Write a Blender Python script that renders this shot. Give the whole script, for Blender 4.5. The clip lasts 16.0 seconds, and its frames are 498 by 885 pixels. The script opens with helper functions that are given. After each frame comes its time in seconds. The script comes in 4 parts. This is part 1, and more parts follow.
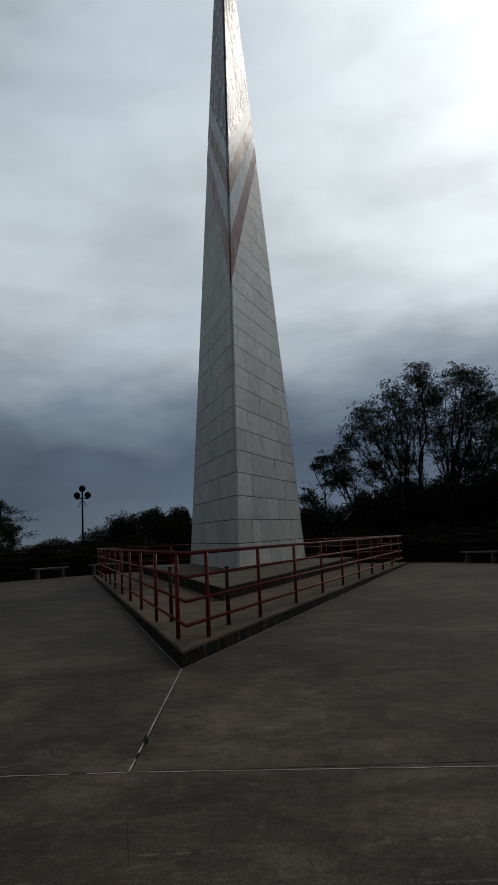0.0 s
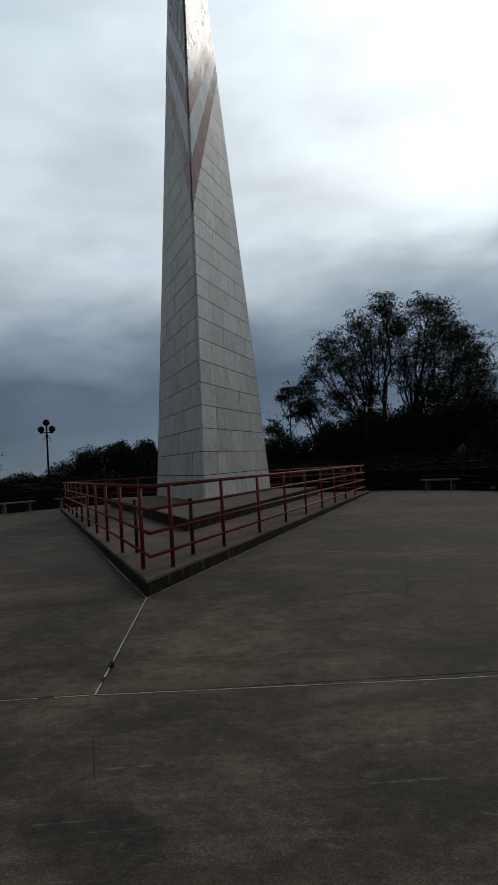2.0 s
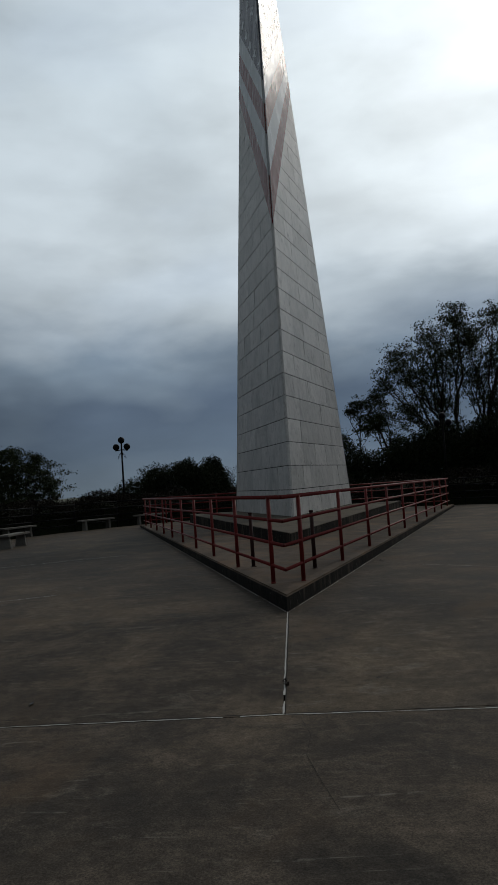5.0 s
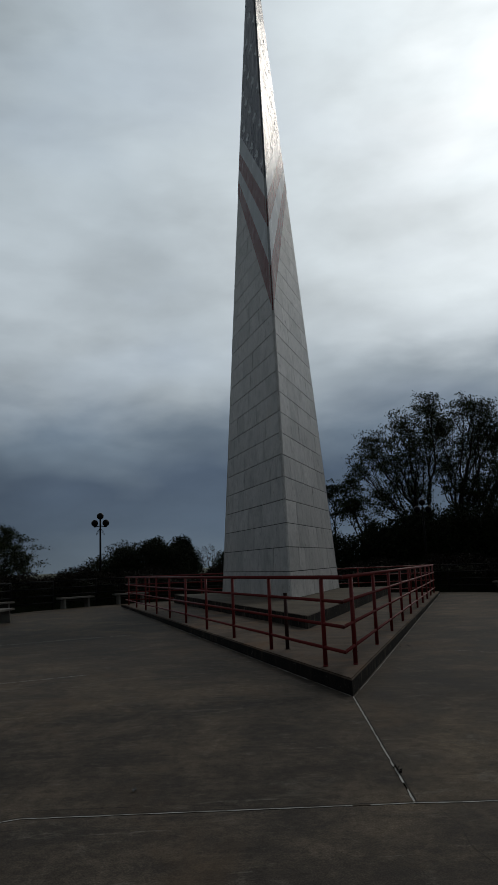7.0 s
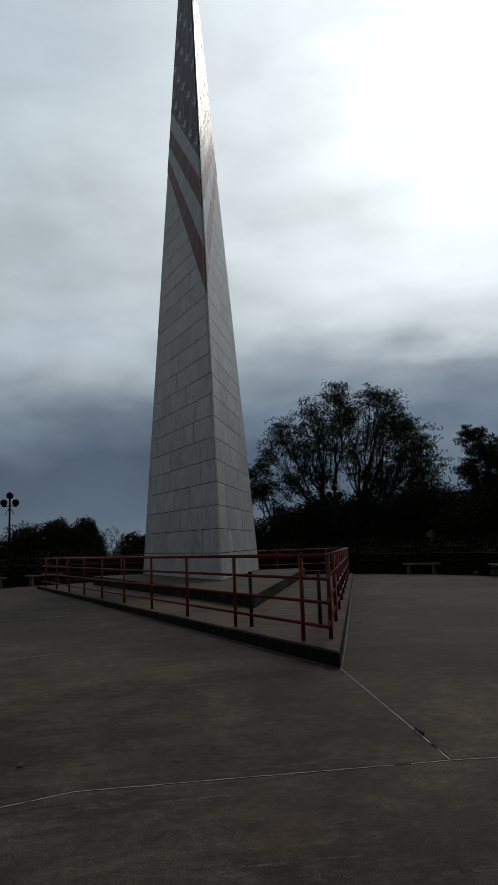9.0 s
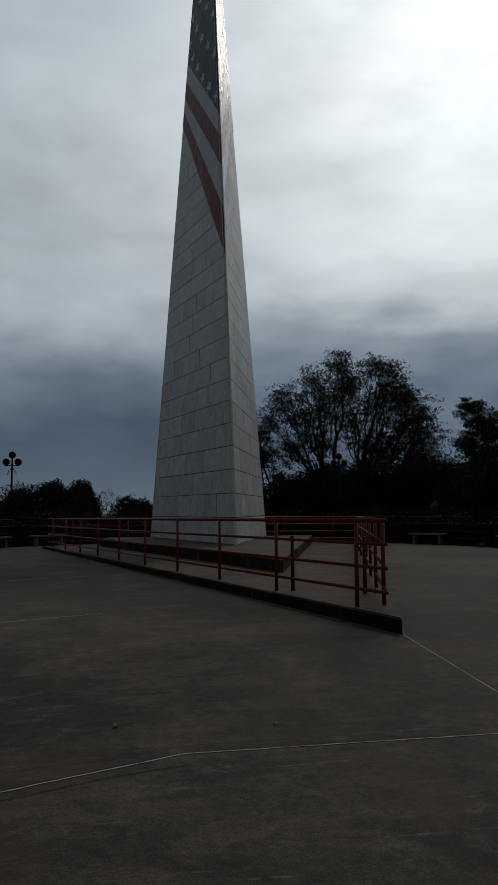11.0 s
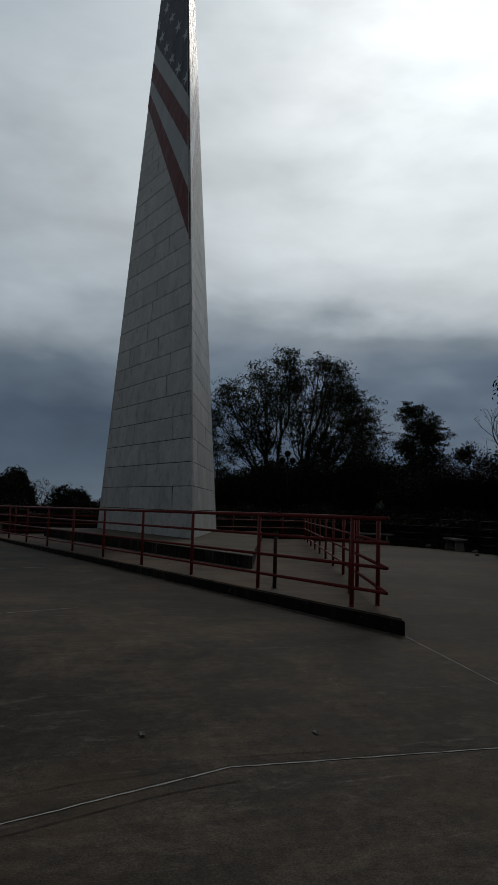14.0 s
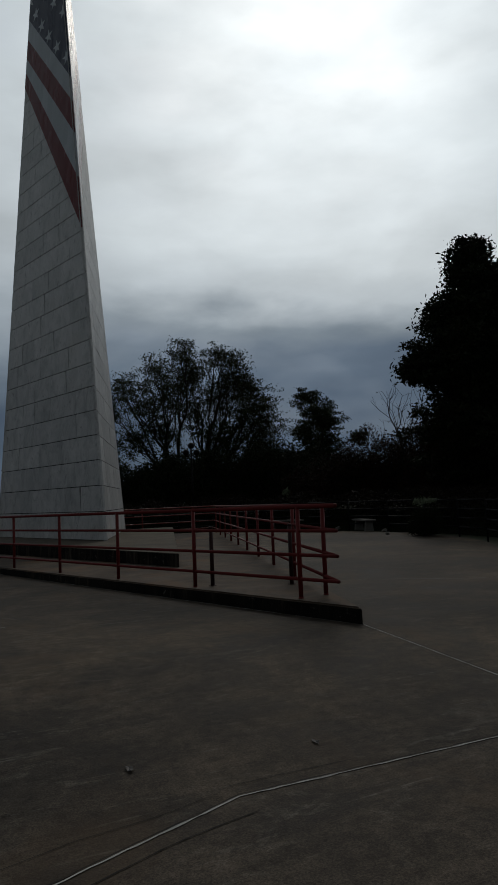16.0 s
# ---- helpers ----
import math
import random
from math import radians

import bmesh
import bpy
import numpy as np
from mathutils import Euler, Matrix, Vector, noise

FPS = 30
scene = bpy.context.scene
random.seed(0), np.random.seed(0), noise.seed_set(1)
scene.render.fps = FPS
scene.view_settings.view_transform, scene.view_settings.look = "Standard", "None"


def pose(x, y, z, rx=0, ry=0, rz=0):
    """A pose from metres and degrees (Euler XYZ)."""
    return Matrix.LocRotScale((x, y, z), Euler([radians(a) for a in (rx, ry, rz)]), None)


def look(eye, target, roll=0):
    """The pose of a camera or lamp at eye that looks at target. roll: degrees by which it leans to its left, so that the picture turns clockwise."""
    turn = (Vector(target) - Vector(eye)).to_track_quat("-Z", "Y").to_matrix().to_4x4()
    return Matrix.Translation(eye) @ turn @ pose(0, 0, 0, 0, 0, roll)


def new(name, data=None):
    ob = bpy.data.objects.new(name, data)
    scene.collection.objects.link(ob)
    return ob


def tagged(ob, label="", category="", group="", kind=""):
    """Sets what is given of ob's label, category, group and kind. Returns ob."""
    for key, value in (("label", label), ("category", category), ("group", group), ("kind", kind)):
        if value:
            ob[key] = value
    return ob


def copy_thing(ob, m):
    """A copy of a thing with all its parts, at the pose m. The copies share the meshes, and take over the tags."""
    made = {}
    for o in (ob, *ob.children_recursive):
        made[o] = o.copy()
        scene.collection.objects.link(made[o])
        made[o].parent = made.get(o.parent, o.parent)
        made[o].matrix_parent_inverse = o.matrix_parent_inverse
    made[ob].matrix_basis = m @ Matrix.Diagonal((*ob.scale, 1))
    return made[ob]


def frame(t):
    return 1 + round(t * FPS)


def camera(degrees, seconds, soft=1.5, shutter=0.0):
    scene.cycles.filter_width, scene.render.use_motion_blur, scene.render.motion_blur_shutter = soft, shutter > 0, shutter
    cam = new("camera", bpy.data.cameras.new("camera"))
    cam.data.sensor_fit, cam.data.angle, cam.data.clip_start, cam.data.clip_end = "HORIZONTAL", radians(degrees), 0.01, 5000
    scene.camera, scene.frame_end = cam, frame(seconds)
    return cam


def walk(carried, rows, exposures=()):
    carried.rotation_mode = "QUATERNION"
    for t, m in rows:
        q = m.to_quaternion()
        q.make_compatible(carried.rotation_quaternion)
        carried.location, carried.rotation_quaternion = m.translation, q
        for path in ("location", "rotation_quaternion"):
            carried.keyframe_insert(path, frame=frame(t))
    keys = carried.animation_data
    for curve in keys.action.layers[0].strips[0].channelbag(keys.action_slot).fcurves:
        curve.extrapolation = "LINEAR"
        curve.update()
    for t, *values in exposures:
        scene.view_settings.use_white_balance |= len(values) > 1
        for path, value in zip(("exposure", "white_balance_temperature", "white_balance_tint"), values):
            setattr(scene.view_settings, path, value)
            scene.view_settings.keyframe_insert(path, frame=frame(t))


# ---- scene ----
cam = camera(39.25, 16.0, soft=0.9)
# seconds, place, heading to the right, tilt up, roll
PATH = [
    (0, 1.108, -7.968, 1.455, -1.87, 7.39, 2.46),
    (0.5, 1.094, -7.983, 1.455, -1.87, 6.15, 0.78),
    (1, 1.149, -7.974, 1.450, -0.72, 4.43, 2.81),
    (1.5, 1.161, -8.003, 1.464, 0.48, 2.61, 3.59),
    (2, 1.183, -8.049, 1.471, 0.57, 1.64, 3.27),
    (2.5, 1.156, -8.072, 1.483, 0.15, 6.51, 4.10),
    (3, 1.012, -8.075, 1.467, -4.97, 2.50, 1.95),
    (3.5, 0.890, -7.947, 1.462, -3.67, 3.85, 4.38),
    (4, 0.721, -7.824, 1.446, -3.72, 3.45, 3.31),
    (4.5, 0.479, -7.764, 1.434, -4.29, 2.60, 4.07),
    (7, -1.021, -7.869, 1.452, 0.10, 9.80, 2.31),
    (7.5, -1.383, -7.903, 1.462, -0.42, 8.50, 4.19),
    (8, -1.722, -7.945, 1.446, 4.72, 5.54, 1.92),
    (8.5, -1.961, -7.946, 1.431, 3.57, 4.79, 0.36),
    (9, -2.172, -7.895, 1.425, 8.78, 8.19, 1.87),
    (11.5, -3.235, -7.474, 1.378, 9.79, 4.89, 0.25),
    (12, -3.477, -7.493, 1.404, 11.41, 4.18, 4.82),
    (12.5, -3.643, -7.364, 1.381, 5.35, 7.76, 0.76),
    (13, -3.639, -7.191, 1.389, 9.98, 9.43, 1.78),
    (13.5, -3.639, -7.067, 1.370, 13.29, 7.93, -1.31),
    (14, -3.699, -6.935, 1.341, 15.31, 5.24, -1.69),
    (14.5, -3.876, -6.790, 1.354, 18.74, 6.51, 0.26),
    (15, -3.966, -6.635, 1.348, 19.50, 3.52, 0.54),
    (15.5, -4.041, -6.460, 1.384, 21.80, 6.88, 1.46),
    (16, -4.071, -6.343, 1.375, 24.20, 4.51, 2.38),
]
walk(cam, [(t, pose(x, y, z, 90 + tilt, 0, -turn) @ pose(0, 0, 0, 0, 0, -roll)) for t, x, y, z, turn, tilt, roll in PATH],
     exposures=[(0.0, 0.16), (0.5, 0.19), (1.0, 0.28), (1.5, 0.42), (2.5, 0.48), (3.0, 0.44), (3.5, 0.50), (4.5, 0.42), (7.0, 0.0), (8.0, 0.05), (9.0, 0.12), (11.5, -0.16), (12.5, -0.06), (13.5, -0.24), (15.0, -0.22), (16.0, -0.26)])

# ---- light: a broken overcast with the sun behind thin cloud ----
SUN_TURN, SUN_UP = radians(33.0), radians(38.0)
SUN_DIR = Vector((math.sin(SUN_TURN) * math.cos(SUN_UP), math.cos(SUN_TURN) * math.cos(SUN_UP), math.sin(SUN_UP)))
SKY_STRENGTH = 1.0
SUN_STRENGTH = 0.42


class Nodes:
    """Short hand for building a node tree."""

    def __init__(self, tree):
        self.tree = tree

    def add(self, kind, **values):
        node = self.tree.nodes.new(kind)
        for key, value in values.items():
            if key in node.inputs.keys():
                self.put(node.inputs[key], value)
        return node

    def put(self, socket, value):
        if isinstance(value, bpy.types.NodeSocket):
            self.tree.links.new(value, socket)
        else:
            socket.default_value = value

    def math(self, op, a, b=0.0, c=0.0, clamp=False):
        node = self.tree.nodes.new("ShaderNodeMath")
        node.operation, node.use_clamp = op, clamp
        for socket, value in zip(node.inputs, (a, b, c)):
            self.put(socket, value)
        return node.outputs[0]

    def noise(self, vector, scale, detail=4.0, rough=0.55, distortion=0.0):
        node = self.add("ShaderNodeTexNoise", Vector=vector, Scale=scale, Detail=detail, Roughness=rough, Distortion=distortion)
        return node.outputs["Fac"]

    def ramp(self, fac, stops, ease="LINEAR"):
        node = self.tree.nodes.new("ShaderNodeValToRGB")
        node.color_ramp.interpolation = ease
        els = node.color_ramp.elements
        while len(els) < len(stops):
            els.new(0.5)
        for el, (place, col) in zip(els, stops):
            el.position = place
            el.color = (*col, 1.0) if len(col) == 3 else col
        self.put(node.inputs[0], fac)
        return node.outputs[0]

    def mix(self, fac, a, b, blend="MIX"):
        node = self.tree.nodes.new("ShaderNodeMix")
        node.data_type, node.blend_type = "RGBA", blend
        self.put(node.inputs[0], fac)
        self.put(node.inputs[6], a)
        self.put(node.inputs[7], b)
        return node.outputs[2]

    def mapping(self, vector, scale=(1, 1, 1), turn=(0, 0, 0)):
        return self.add("ShaderNodeMapping", Vector=vector, Scale=scale, Rotation=turn).outputs[0]


def grey(v):
    return (v, v, v, 1.0)


def build_world():
    world = bpy.data.worlds.new("sky")
    scene.world = world
    world.use_nodes = True
    world.node_tree.nodes.clear()
    n = Nodes(world.node_tree)
    way = n.add("ShaderNodeTexCoord").outputs["Generated"]
    xyz = n.add("ShaderNodeSeparateXYZ", Vector=way)
    up = n.math("MAXIMUM", xyz.outputs["Z"], 0.0)
    # soft heaps, wider than high
    heap = n.mapping(way, (1.0, 1.0, 2.6))
    big = n.noise(n.mapping(way, (1.0, 1.0, 2.3)), 2.1, 4.0, 0.50, 0.0)
    fine = n.noise(heap, 5.0, 5.0, 0.50, 0.15)
    wobble = n.math("ADD", n.math("MULTIPLY", n.math("SUBTRACT", big, 0.5), 0.17), n.math("MULTIPLY", n.math("SUBTRACT", fine, 0.5), 0.15))
    # the sun behind thin cloud
    dot = n.add("ShaderNodeVectorMath")
    dot.operation = "DOT_PRODUCT"
    n.put(dot.inputs[0], way)
    dot.inputs[1].default_value = SUN_DIR
    # the lift of the cloud's edge: dark blue-grey bank low down, bright veil above
    fade = n.math("MINIMUM", n.math("MULTIPLY", up, 6.0), 1.0)
    level = n.math("ADD", up, n.math("MULTIPLY", wobble, fade))
    soft = n.ramp(level, [(0.0, (0.150, 0.195, 0.240)), (0.05, (0.110, 0.152, 0.207)), (0.12, (0.098, 0.137, 0.196)), (0.18, (0.170, 0.222, 0.282)),
                          (0.25, (0.39, 0.45, 0.50)), (0.33, (0.56, 0.635, 0.69)), (0.66, (0.49, 0.57, 0.625)), (0.82, (0.165, 0.18, 0.19)), (1.0, (0.115, 0.125, 0.135))])
    edge_level = n.math("ADD", n.math("MULTIPLY_ADD", wobble, 0.45, up), n.math("MULTIPLY", n.math("SUBTRACT", xyz.outputs["X"], 0.4), 0.14))
    crisp = n.ramp(edge_level, [(0.0, (0.120, 0.160, 0.205)), (0.10, (0.090, 0.130, 0.190)), (0.215, (0.125, 0.168, 0.228)), (0.24, (0.20, 0.245, 0.29)),
                           (0.272, (0.56, 0.62, 0.66)), (0.33, (0.65, 0.715, 0.75)), (0.66, (0.52, 0.59, 0.63)), (0.82, (0.165, 0.18, 0.19)), (1.0, (0.115, 0.125, 0.135))])
    # the edge of the bank is sharper below the sun
    bank = n.mix(n.ramp(dot.outputs["Value"], [(0.80, grey(0)), (0.93, grey(1))]), soft, crisp)
    # darker folds within the veil
    folds = n.ramp(n.noise(n.mapping(way, (1.0, 1.0, 2.0), (0.2, 0.1, 0.6)), 3.6, 5.0, 0.50, 0.1), [(0.32, grey(0.84)), (0.50, grey(1.0)), (0.68, grey(1.08))])
    veil = n.mix(1.0, bank, folds, "MULTIPLY")
    # small torn wisps
    wisps = n.ramp(n.noise(n.mapping(way, (1.0, 1.0, 2.8), (0.1, 0.15, 0.3)), 6.5, 5.0, 0.50, 0.3), [(0.34, grey(0.94)), (0.50, grey(1.0)), (0.66, grey(1.05))])
    veil = n.mix(1.0, veil, wisps, "MULTIPLY")
    near = n.math("ADD", dot.outputs["Value"], n.math("MULTIPLY", wobble, 0.32))
    near = n.math("MINIMUM", n.math("MAXIMUM", near, 0.0), 1.0)
    glow = n.math("ADD", n.math("MULTIPLY", n.math("POWER", near, 9.0), 0.09), n.math("MULTIPLY", n.math("POWER", near, 40.0), 0.62))
    glow = n.math("MULTIPLY", glow, n.math("MULTIPLY", n.math("SUBTRACT", edge_level, 0.225), 8.0, clamp=True))
    # thicker cloud away from the sun
    side = n.ramp(n.math("MULTIPLY_ADD", dot.outputs["Value"], 0.5, 0.5), [(0.0, grey(0.32)), (0.5, grey(0.35)), (0.70, grey(0.50)), (0.80, grey(0.77)), (0.87, grey(0.82)), (0.93, grey(0.92)), (1.0, grey(1.12))], "EASE")
    lit = n.mix(1.0, veil, n.add("ShaderNodeCombineXYZ", X=side, Y=side, Z=side).outputs[0], "MULTIPLY")
    gleam = n.add("ShaderNodeCombineXYZ", X=glow, Y=n.math("MULTIPLY", glow, 0.985), Z=n.math("MULTIPLY", glow, 0.95)).outputs[0]
    cloud = n.mix(1.0, lit, gleam, "ADD")
    # thin places let a little clear sky through
    clear = n.add("ShaderNodeTexSky")
    clear.sky_type, clear.sun_disc = "NISHITA", False
    clear.sun_elevation, clear.sun_rotation = SUN_UP, SUN_TURN
    thin = n.math("MULTIPLY", n.ramp(big, [(0.52, grey(0.0)), (0.68, grey(1.0))]), 0.16)
    pale = n.mix(1.0, clear.outputs[0], grey(0.09), "MULTIPLY")
    sky = n.mix(n.math("MULTIPLY", thin, fade), cloud, pale)
    back = n.add("ShaderNodeBackground", Color=sky, Strength=SKY_STRENGTH)
    out = n.add("ShaderNodeOutputWorld")
    n.tree.links.new(back.outputs[0], out.inputs[0])


build_world()
sun = new("sun", bpy.data.lights.new("sun", "SUN"))
sun.data.energy, sun.data.angle, sun.data.color = SUN_STRENGTH, radians(11), (1.0, 0.93, 0.84)
sun.matrix_world = look((0, 0, 0), -SUN_DIR)


# ---- materials ----
def material(name):
    mat = bpy.data.materials.new(name)
    mat.use_nodes = True
    mat.node_tree.nodes.clear()
    n = Nodes(mat.node_tree)
    bsdf = n.add("ShaderNodeBsdfPrincipled")
    out = n.add("ShaderNodeOutputMaterial")
    mat.node_tree.links.new(bsdf.outputs[0], out.inputs[0])
    return mat, n, bsdf


def place(n):
    return n.add("ShaderNodeNewGeometry").outputs["Position"]


def bump(n, bsdf, height, strength=0.3, distance=0.01):
    node = n.add("ShaderNodeBump", Height=height, Strength=strength, Distance=distance)
    n.put(bsdf.inputs["Normal"], node.outputs[0])


def concrete(name, dark, light, stain=0.55, streak=(1, 1, 1), rust=0.0):
    mat, n, b = material(name)
    p = place(n)
    q = n.mapping(p, streak)
    broad = n.noise(q, 0.42, 5.0, 0.6, 0.8)
    mid = n.noise(q, 1.9, 6.0, 0.62, 0.5)
    grain = n.noise(p, 60.0, 3.0, 0.7)
    col = n.ramp(n.math("ADD", n.math("MULTIPLY", broad, 0.6), n.math("MULTIPLY", mid, 0.4)), [(0.36, dark), (0.50, tuple((a + c) / 2 for a, c in zip(dark, light))), (0.64, light)])
    col = n.mix(stain, col, n.ramp(n.noise(q, 0.9, 8.0, 0.7, 1.5), [(0.42, grey(0.62)), (0.60, grey(1.12))]), "MULTIPLY")
    col = n.mix(0.55, col, n.ramp(grain, [(0.3, grey(0.72)), (0.7, grey(1.25))]), "MULTIPLY")
    if rust:
        col = n.mix(n.math("MULTIPLY", n.ramp(n.noise(p, 0.8, 5.0, 0.6, 0.4), [(0.52, grey(0)), (0.68, grey(1))]), rust), col, (0.16, 0.085, 0.04, 1))
    n.put(b.inputs["Base Color"], col)
    n.put(b.inputs["Roughness"], n.ramp(mid, [(0.3, grey(0.72)), (0.7, grey(0.92))]))
    b.inputs["Specular IOR Level"].default_value = 0.1
    bump(n, b, n.math("ADD", n.math("MULTIPLY", grain, 0.5), mid), 0.35, 0.006)
    return mat


def paving_concrete():
    """Old dark plaza concrete: broad damp stains, scuffs, trowel marks and fine grit."""
    mat, n, b = material("weathered_concrete")
    p = place(n)
    broad = n.noise(p, 0.30, 4.0, 0.6, 0.6)
    patch = n.noise(n.mapping(p, (1, 1.25, 1), (0, 0, 0.3)), 1.3, 7.0, 0.66, 0.6)
    scuff = n.noise(n.mapping(p, (1.0, 2.0, 1), (0, 0, 0.25)), 2.3, 9.0, 0.74, 0.8)
    mottle = n.noise(p, 11.0, 6.0, 0.72)
    grit = n.noise(p, 95.0, 2.0, 0.75)
    col = n.ramp(broad, [(0.34, (0.041, 0.034, 0.027)), (0.50, (0.063, 0.050, 0.038)), (0.66, (0.095, 0.073, 0.051))])
    col = n.mix(0.85, col, n.ramp(patch, [(0.36, grey(0.48)), (0.50, grey(0.98)), (0.64, grey(1.62))]), "MULTIPLY")
    col = n.mix(n.ramp(scuff, [(0.56, grey(0)), (0.71, grey(0.7))]), col, (0.135, 0.118, 0.096, 1))
    col = n.mix(0.7, col, n.ramp(mottle, [(0.34, grey(0.62)), (0.66, grey(1.36))]), "MULTIPLY")
    col = n.mix(0.85, col, n.ramp(grit, [(0.28, grey(0.45)), (0.5, grey(1.0)), (0.74, grey(1.75))]), "MULTIPLY")
    # broom lines, pale scratches, rust blooms and pits
    broom = n.noise(n.mapping(p, (0.5, 13.0, 1), (0, 0, 0.06)), 1.5, 6.0, 0.66, 0.3)
    col = n.mix(0.35, col, n.ramp(broom, [(0.34, grey(0.72)), (0.52, grey(1.0)), (0.68, grey(1.30))]), "MULTIPLY")
    scratch = n.noise(n.mapping(p, (0.9, 16.0, 1), (0, 0, -0.05)), 1.1, 3.0, 0.5, 0.6)
    col = n.mix(n.math("MULTIPLY", n.ramp(scratch, [(0.66, grey(0)), (0.73, grey(0.55))]), n.ramp(mottle, [(0.42, grey(0)), (0.58, grey(1))])), col, (0.19, 0.175, 0.15, 1))
    bloom = n.noise(p, 0.75, 5.0, 0.6, 0.5)
    col = n.mix(n.ramp(bloom, [(0.56, grey(0)), (0.72, grey(0.4))]), col, (0.105, 0.066, 0.036, 1))
    pits = n.add("ShaderNodeTexVoronoi", Vector=p, Scale=26.0, Randomness=1.0).outputs["Distance"]
    col = n.mix(n.math("MULTIPLY", n.ramp(pits, [(0.05, grey(0.8)), (0.11, grey(0))]), n.ramp(patch, [(0.45, grey(0)), (0.6, grey(1))])), col, (0.012, 0.010, 0.008, 1))
    own = n.add("ShaderNodeObjectInfo").outputs["Random"]
    col = n.mix(1.0, col, n.ramp(own, [(0.0, grey(0.92)), (1.0, grey(1.06))]), "MULTIPLY")
    n.put(b.inputs["Base Color"], col)
    n.put(b.inputs["Roughness"], n.ramp(patch, [(0.3, grey(0.66)), (0.7, grey(0.9))]))
    b.inputs["Specular IOR Level"].default_value = 0.08
    bump(n, b, n.math("ADD", n.math("MULTIPLY", grit, 0.6), mottle), 0.5, 0.006)
    return mat


def marble(name):
    mat, n, b = material(name)
    p = place(n)
    own = n.add("ShaderNodeObjectInfo").outputs["Random"]
    shift = n.add("ShaderNodeVectorMath")
    n.put(shift.inputs[0], p)
    n.put(shift.inputs[1], n.add("ShaderNodeCombineXYZ", X=n.math("MULTIPLY", own, 17.0), Y=0.0, Z=n.math("MULTIPLY", own, 9.0)).outputs[0])
    q = shift.outputs[0]
    cloud = n.noise(q, 1.3, 6.0, 0.6, 1.2)
    vein = n.noise(n.mapping(q, (1.0, 1.0, 0.75), (0.5, 0.3, 0.0)), 2.4, 7.0, 0.66, 2.2)
    base = n.ramp(cloud, [(0.3, (0.385, 0.372, 0.355)), (0.7, (0.535, 0.517, 0.495))])
    base = n.mix(n.ramp(vein, [(0.57, grey(0)), (0.66, grey(0.45)), (0.72, grey(0))]), base, (0.30, 0.31, 0.32, 1))
    tone = n.ramp(own, [(0.0, grey(0.86)), (0.5, grey(1.0)), (1.0, grey(1.10))])
    base = n.mix(1.0, base, tone, "MULTIPLY")
    # rain streaks and grime, blotchy and short
    run = n.noise(n.mapping(p, (1.6, 1.6, 0.9)), 1.6, 8.0, 0.70, 0.8)
    base = n.mix(0.55, base, n.ramp(run, [(0.34, grey(0.52)), (0.52, grey(1.0))]), "MULTIPLY")
    blot = n.noise(n.mapping(q, (1.0, 1.0, 0.5)), 5.5, 6.0, 0.7, 1.0)
    base = n.mix(n.ramp(blot, [(0.57, grey(0)), (0.70, grey(0.85))]), base, (0.16, 0.155, 0.145, 1))
    grain = n.noise(p, 40.0, 3.0, 0.7)
    base = n.mix(0.35, base, n.ramp(grain, [(0.3, grey(0.7)), (0.7, grey(1.2))]), "MULTIPLY")
    warm = n.ramp(n.noise(p, 0.9, 4.0, 0.6), [(0.60, grey(0)), (0.78, grey(0.25))])
    base = n.mix(warm, base, (0.46, 0.40, 0.33, 1))
    n.put(b.inputs["Base Color"], base)
    n.put(b.inputs["Roughness"], n.ramp(cloud, [(0.3, grey(0.42)), (0.7, grey(0.6))]))
    bump(n, b, n.noise(p, 35.0, 4.0, 0.6), 0.15, 0.004)
    return mat


def enamel(name, col, rough=0.19, wear=0.25, gloss=0.028):
    """Polished enamel sheet, slightly buckled."""
    mat, n, b = material(name)
    p = place(n)
    haze = n.noise(n.mapping(p, (2.0, 2.0, 0.5)), 1.2, 6.0, 0.6)
    n.put(b.inputs["Base Color"], n.mix(wear, (*col, 1), n.ramp(haze, [(0.35, grey(0.45)), (0.65, grey(1.0))]), "MULTIPLY"))
    n.put(b.inputs["Roughness"], n.ramp(haze, [(0.3, grey(rough)), (0.7, grey(rough + 0.12))]))
    b.inputs["Specular IOR Level"].default_value = gloss
    bump(n, b, n.noise(n.mapping(p, (1.0, 1.0, 0.45), (0.5, 0.0, 0.0)), 2.4, 1.5, 0.5, 0.5), 0.35, 0.06)
    return mat


def painted_metal(name, col, rust_col, rough=0.42, rust=0.35, gloss=0.22):
    mat, n, b = material(name)
    p = place(n)
    chips = n.noise(p, 14.0, 6.0, 0.7, 0.4)
    fade = n.noise(p, 1.7, 3.0, 0.5)
    base = n.mix(0.6, (*col, 1), n.ramp(fade, [(0.3, grey(0.65)), (0.7, grey(1.15))]), "MULTIPLY")
    base = n.mix(n.ramp(chips, [(0.60, grey(0)), (0.70, grey(rust))]), base, (*rust_col, 1))
    n.put(b.inputs["Base Color"], base)
    n.put(b.inputs["Roughness"], n.ramp(chips, [(0.3, grey(rough)), (0.75, grey(rough + 0.3))]))
    b.inputs["Specular IOR Level"].default_value = gloss
    bump(n, b, chips, 0.15, 0.002)
    return mat


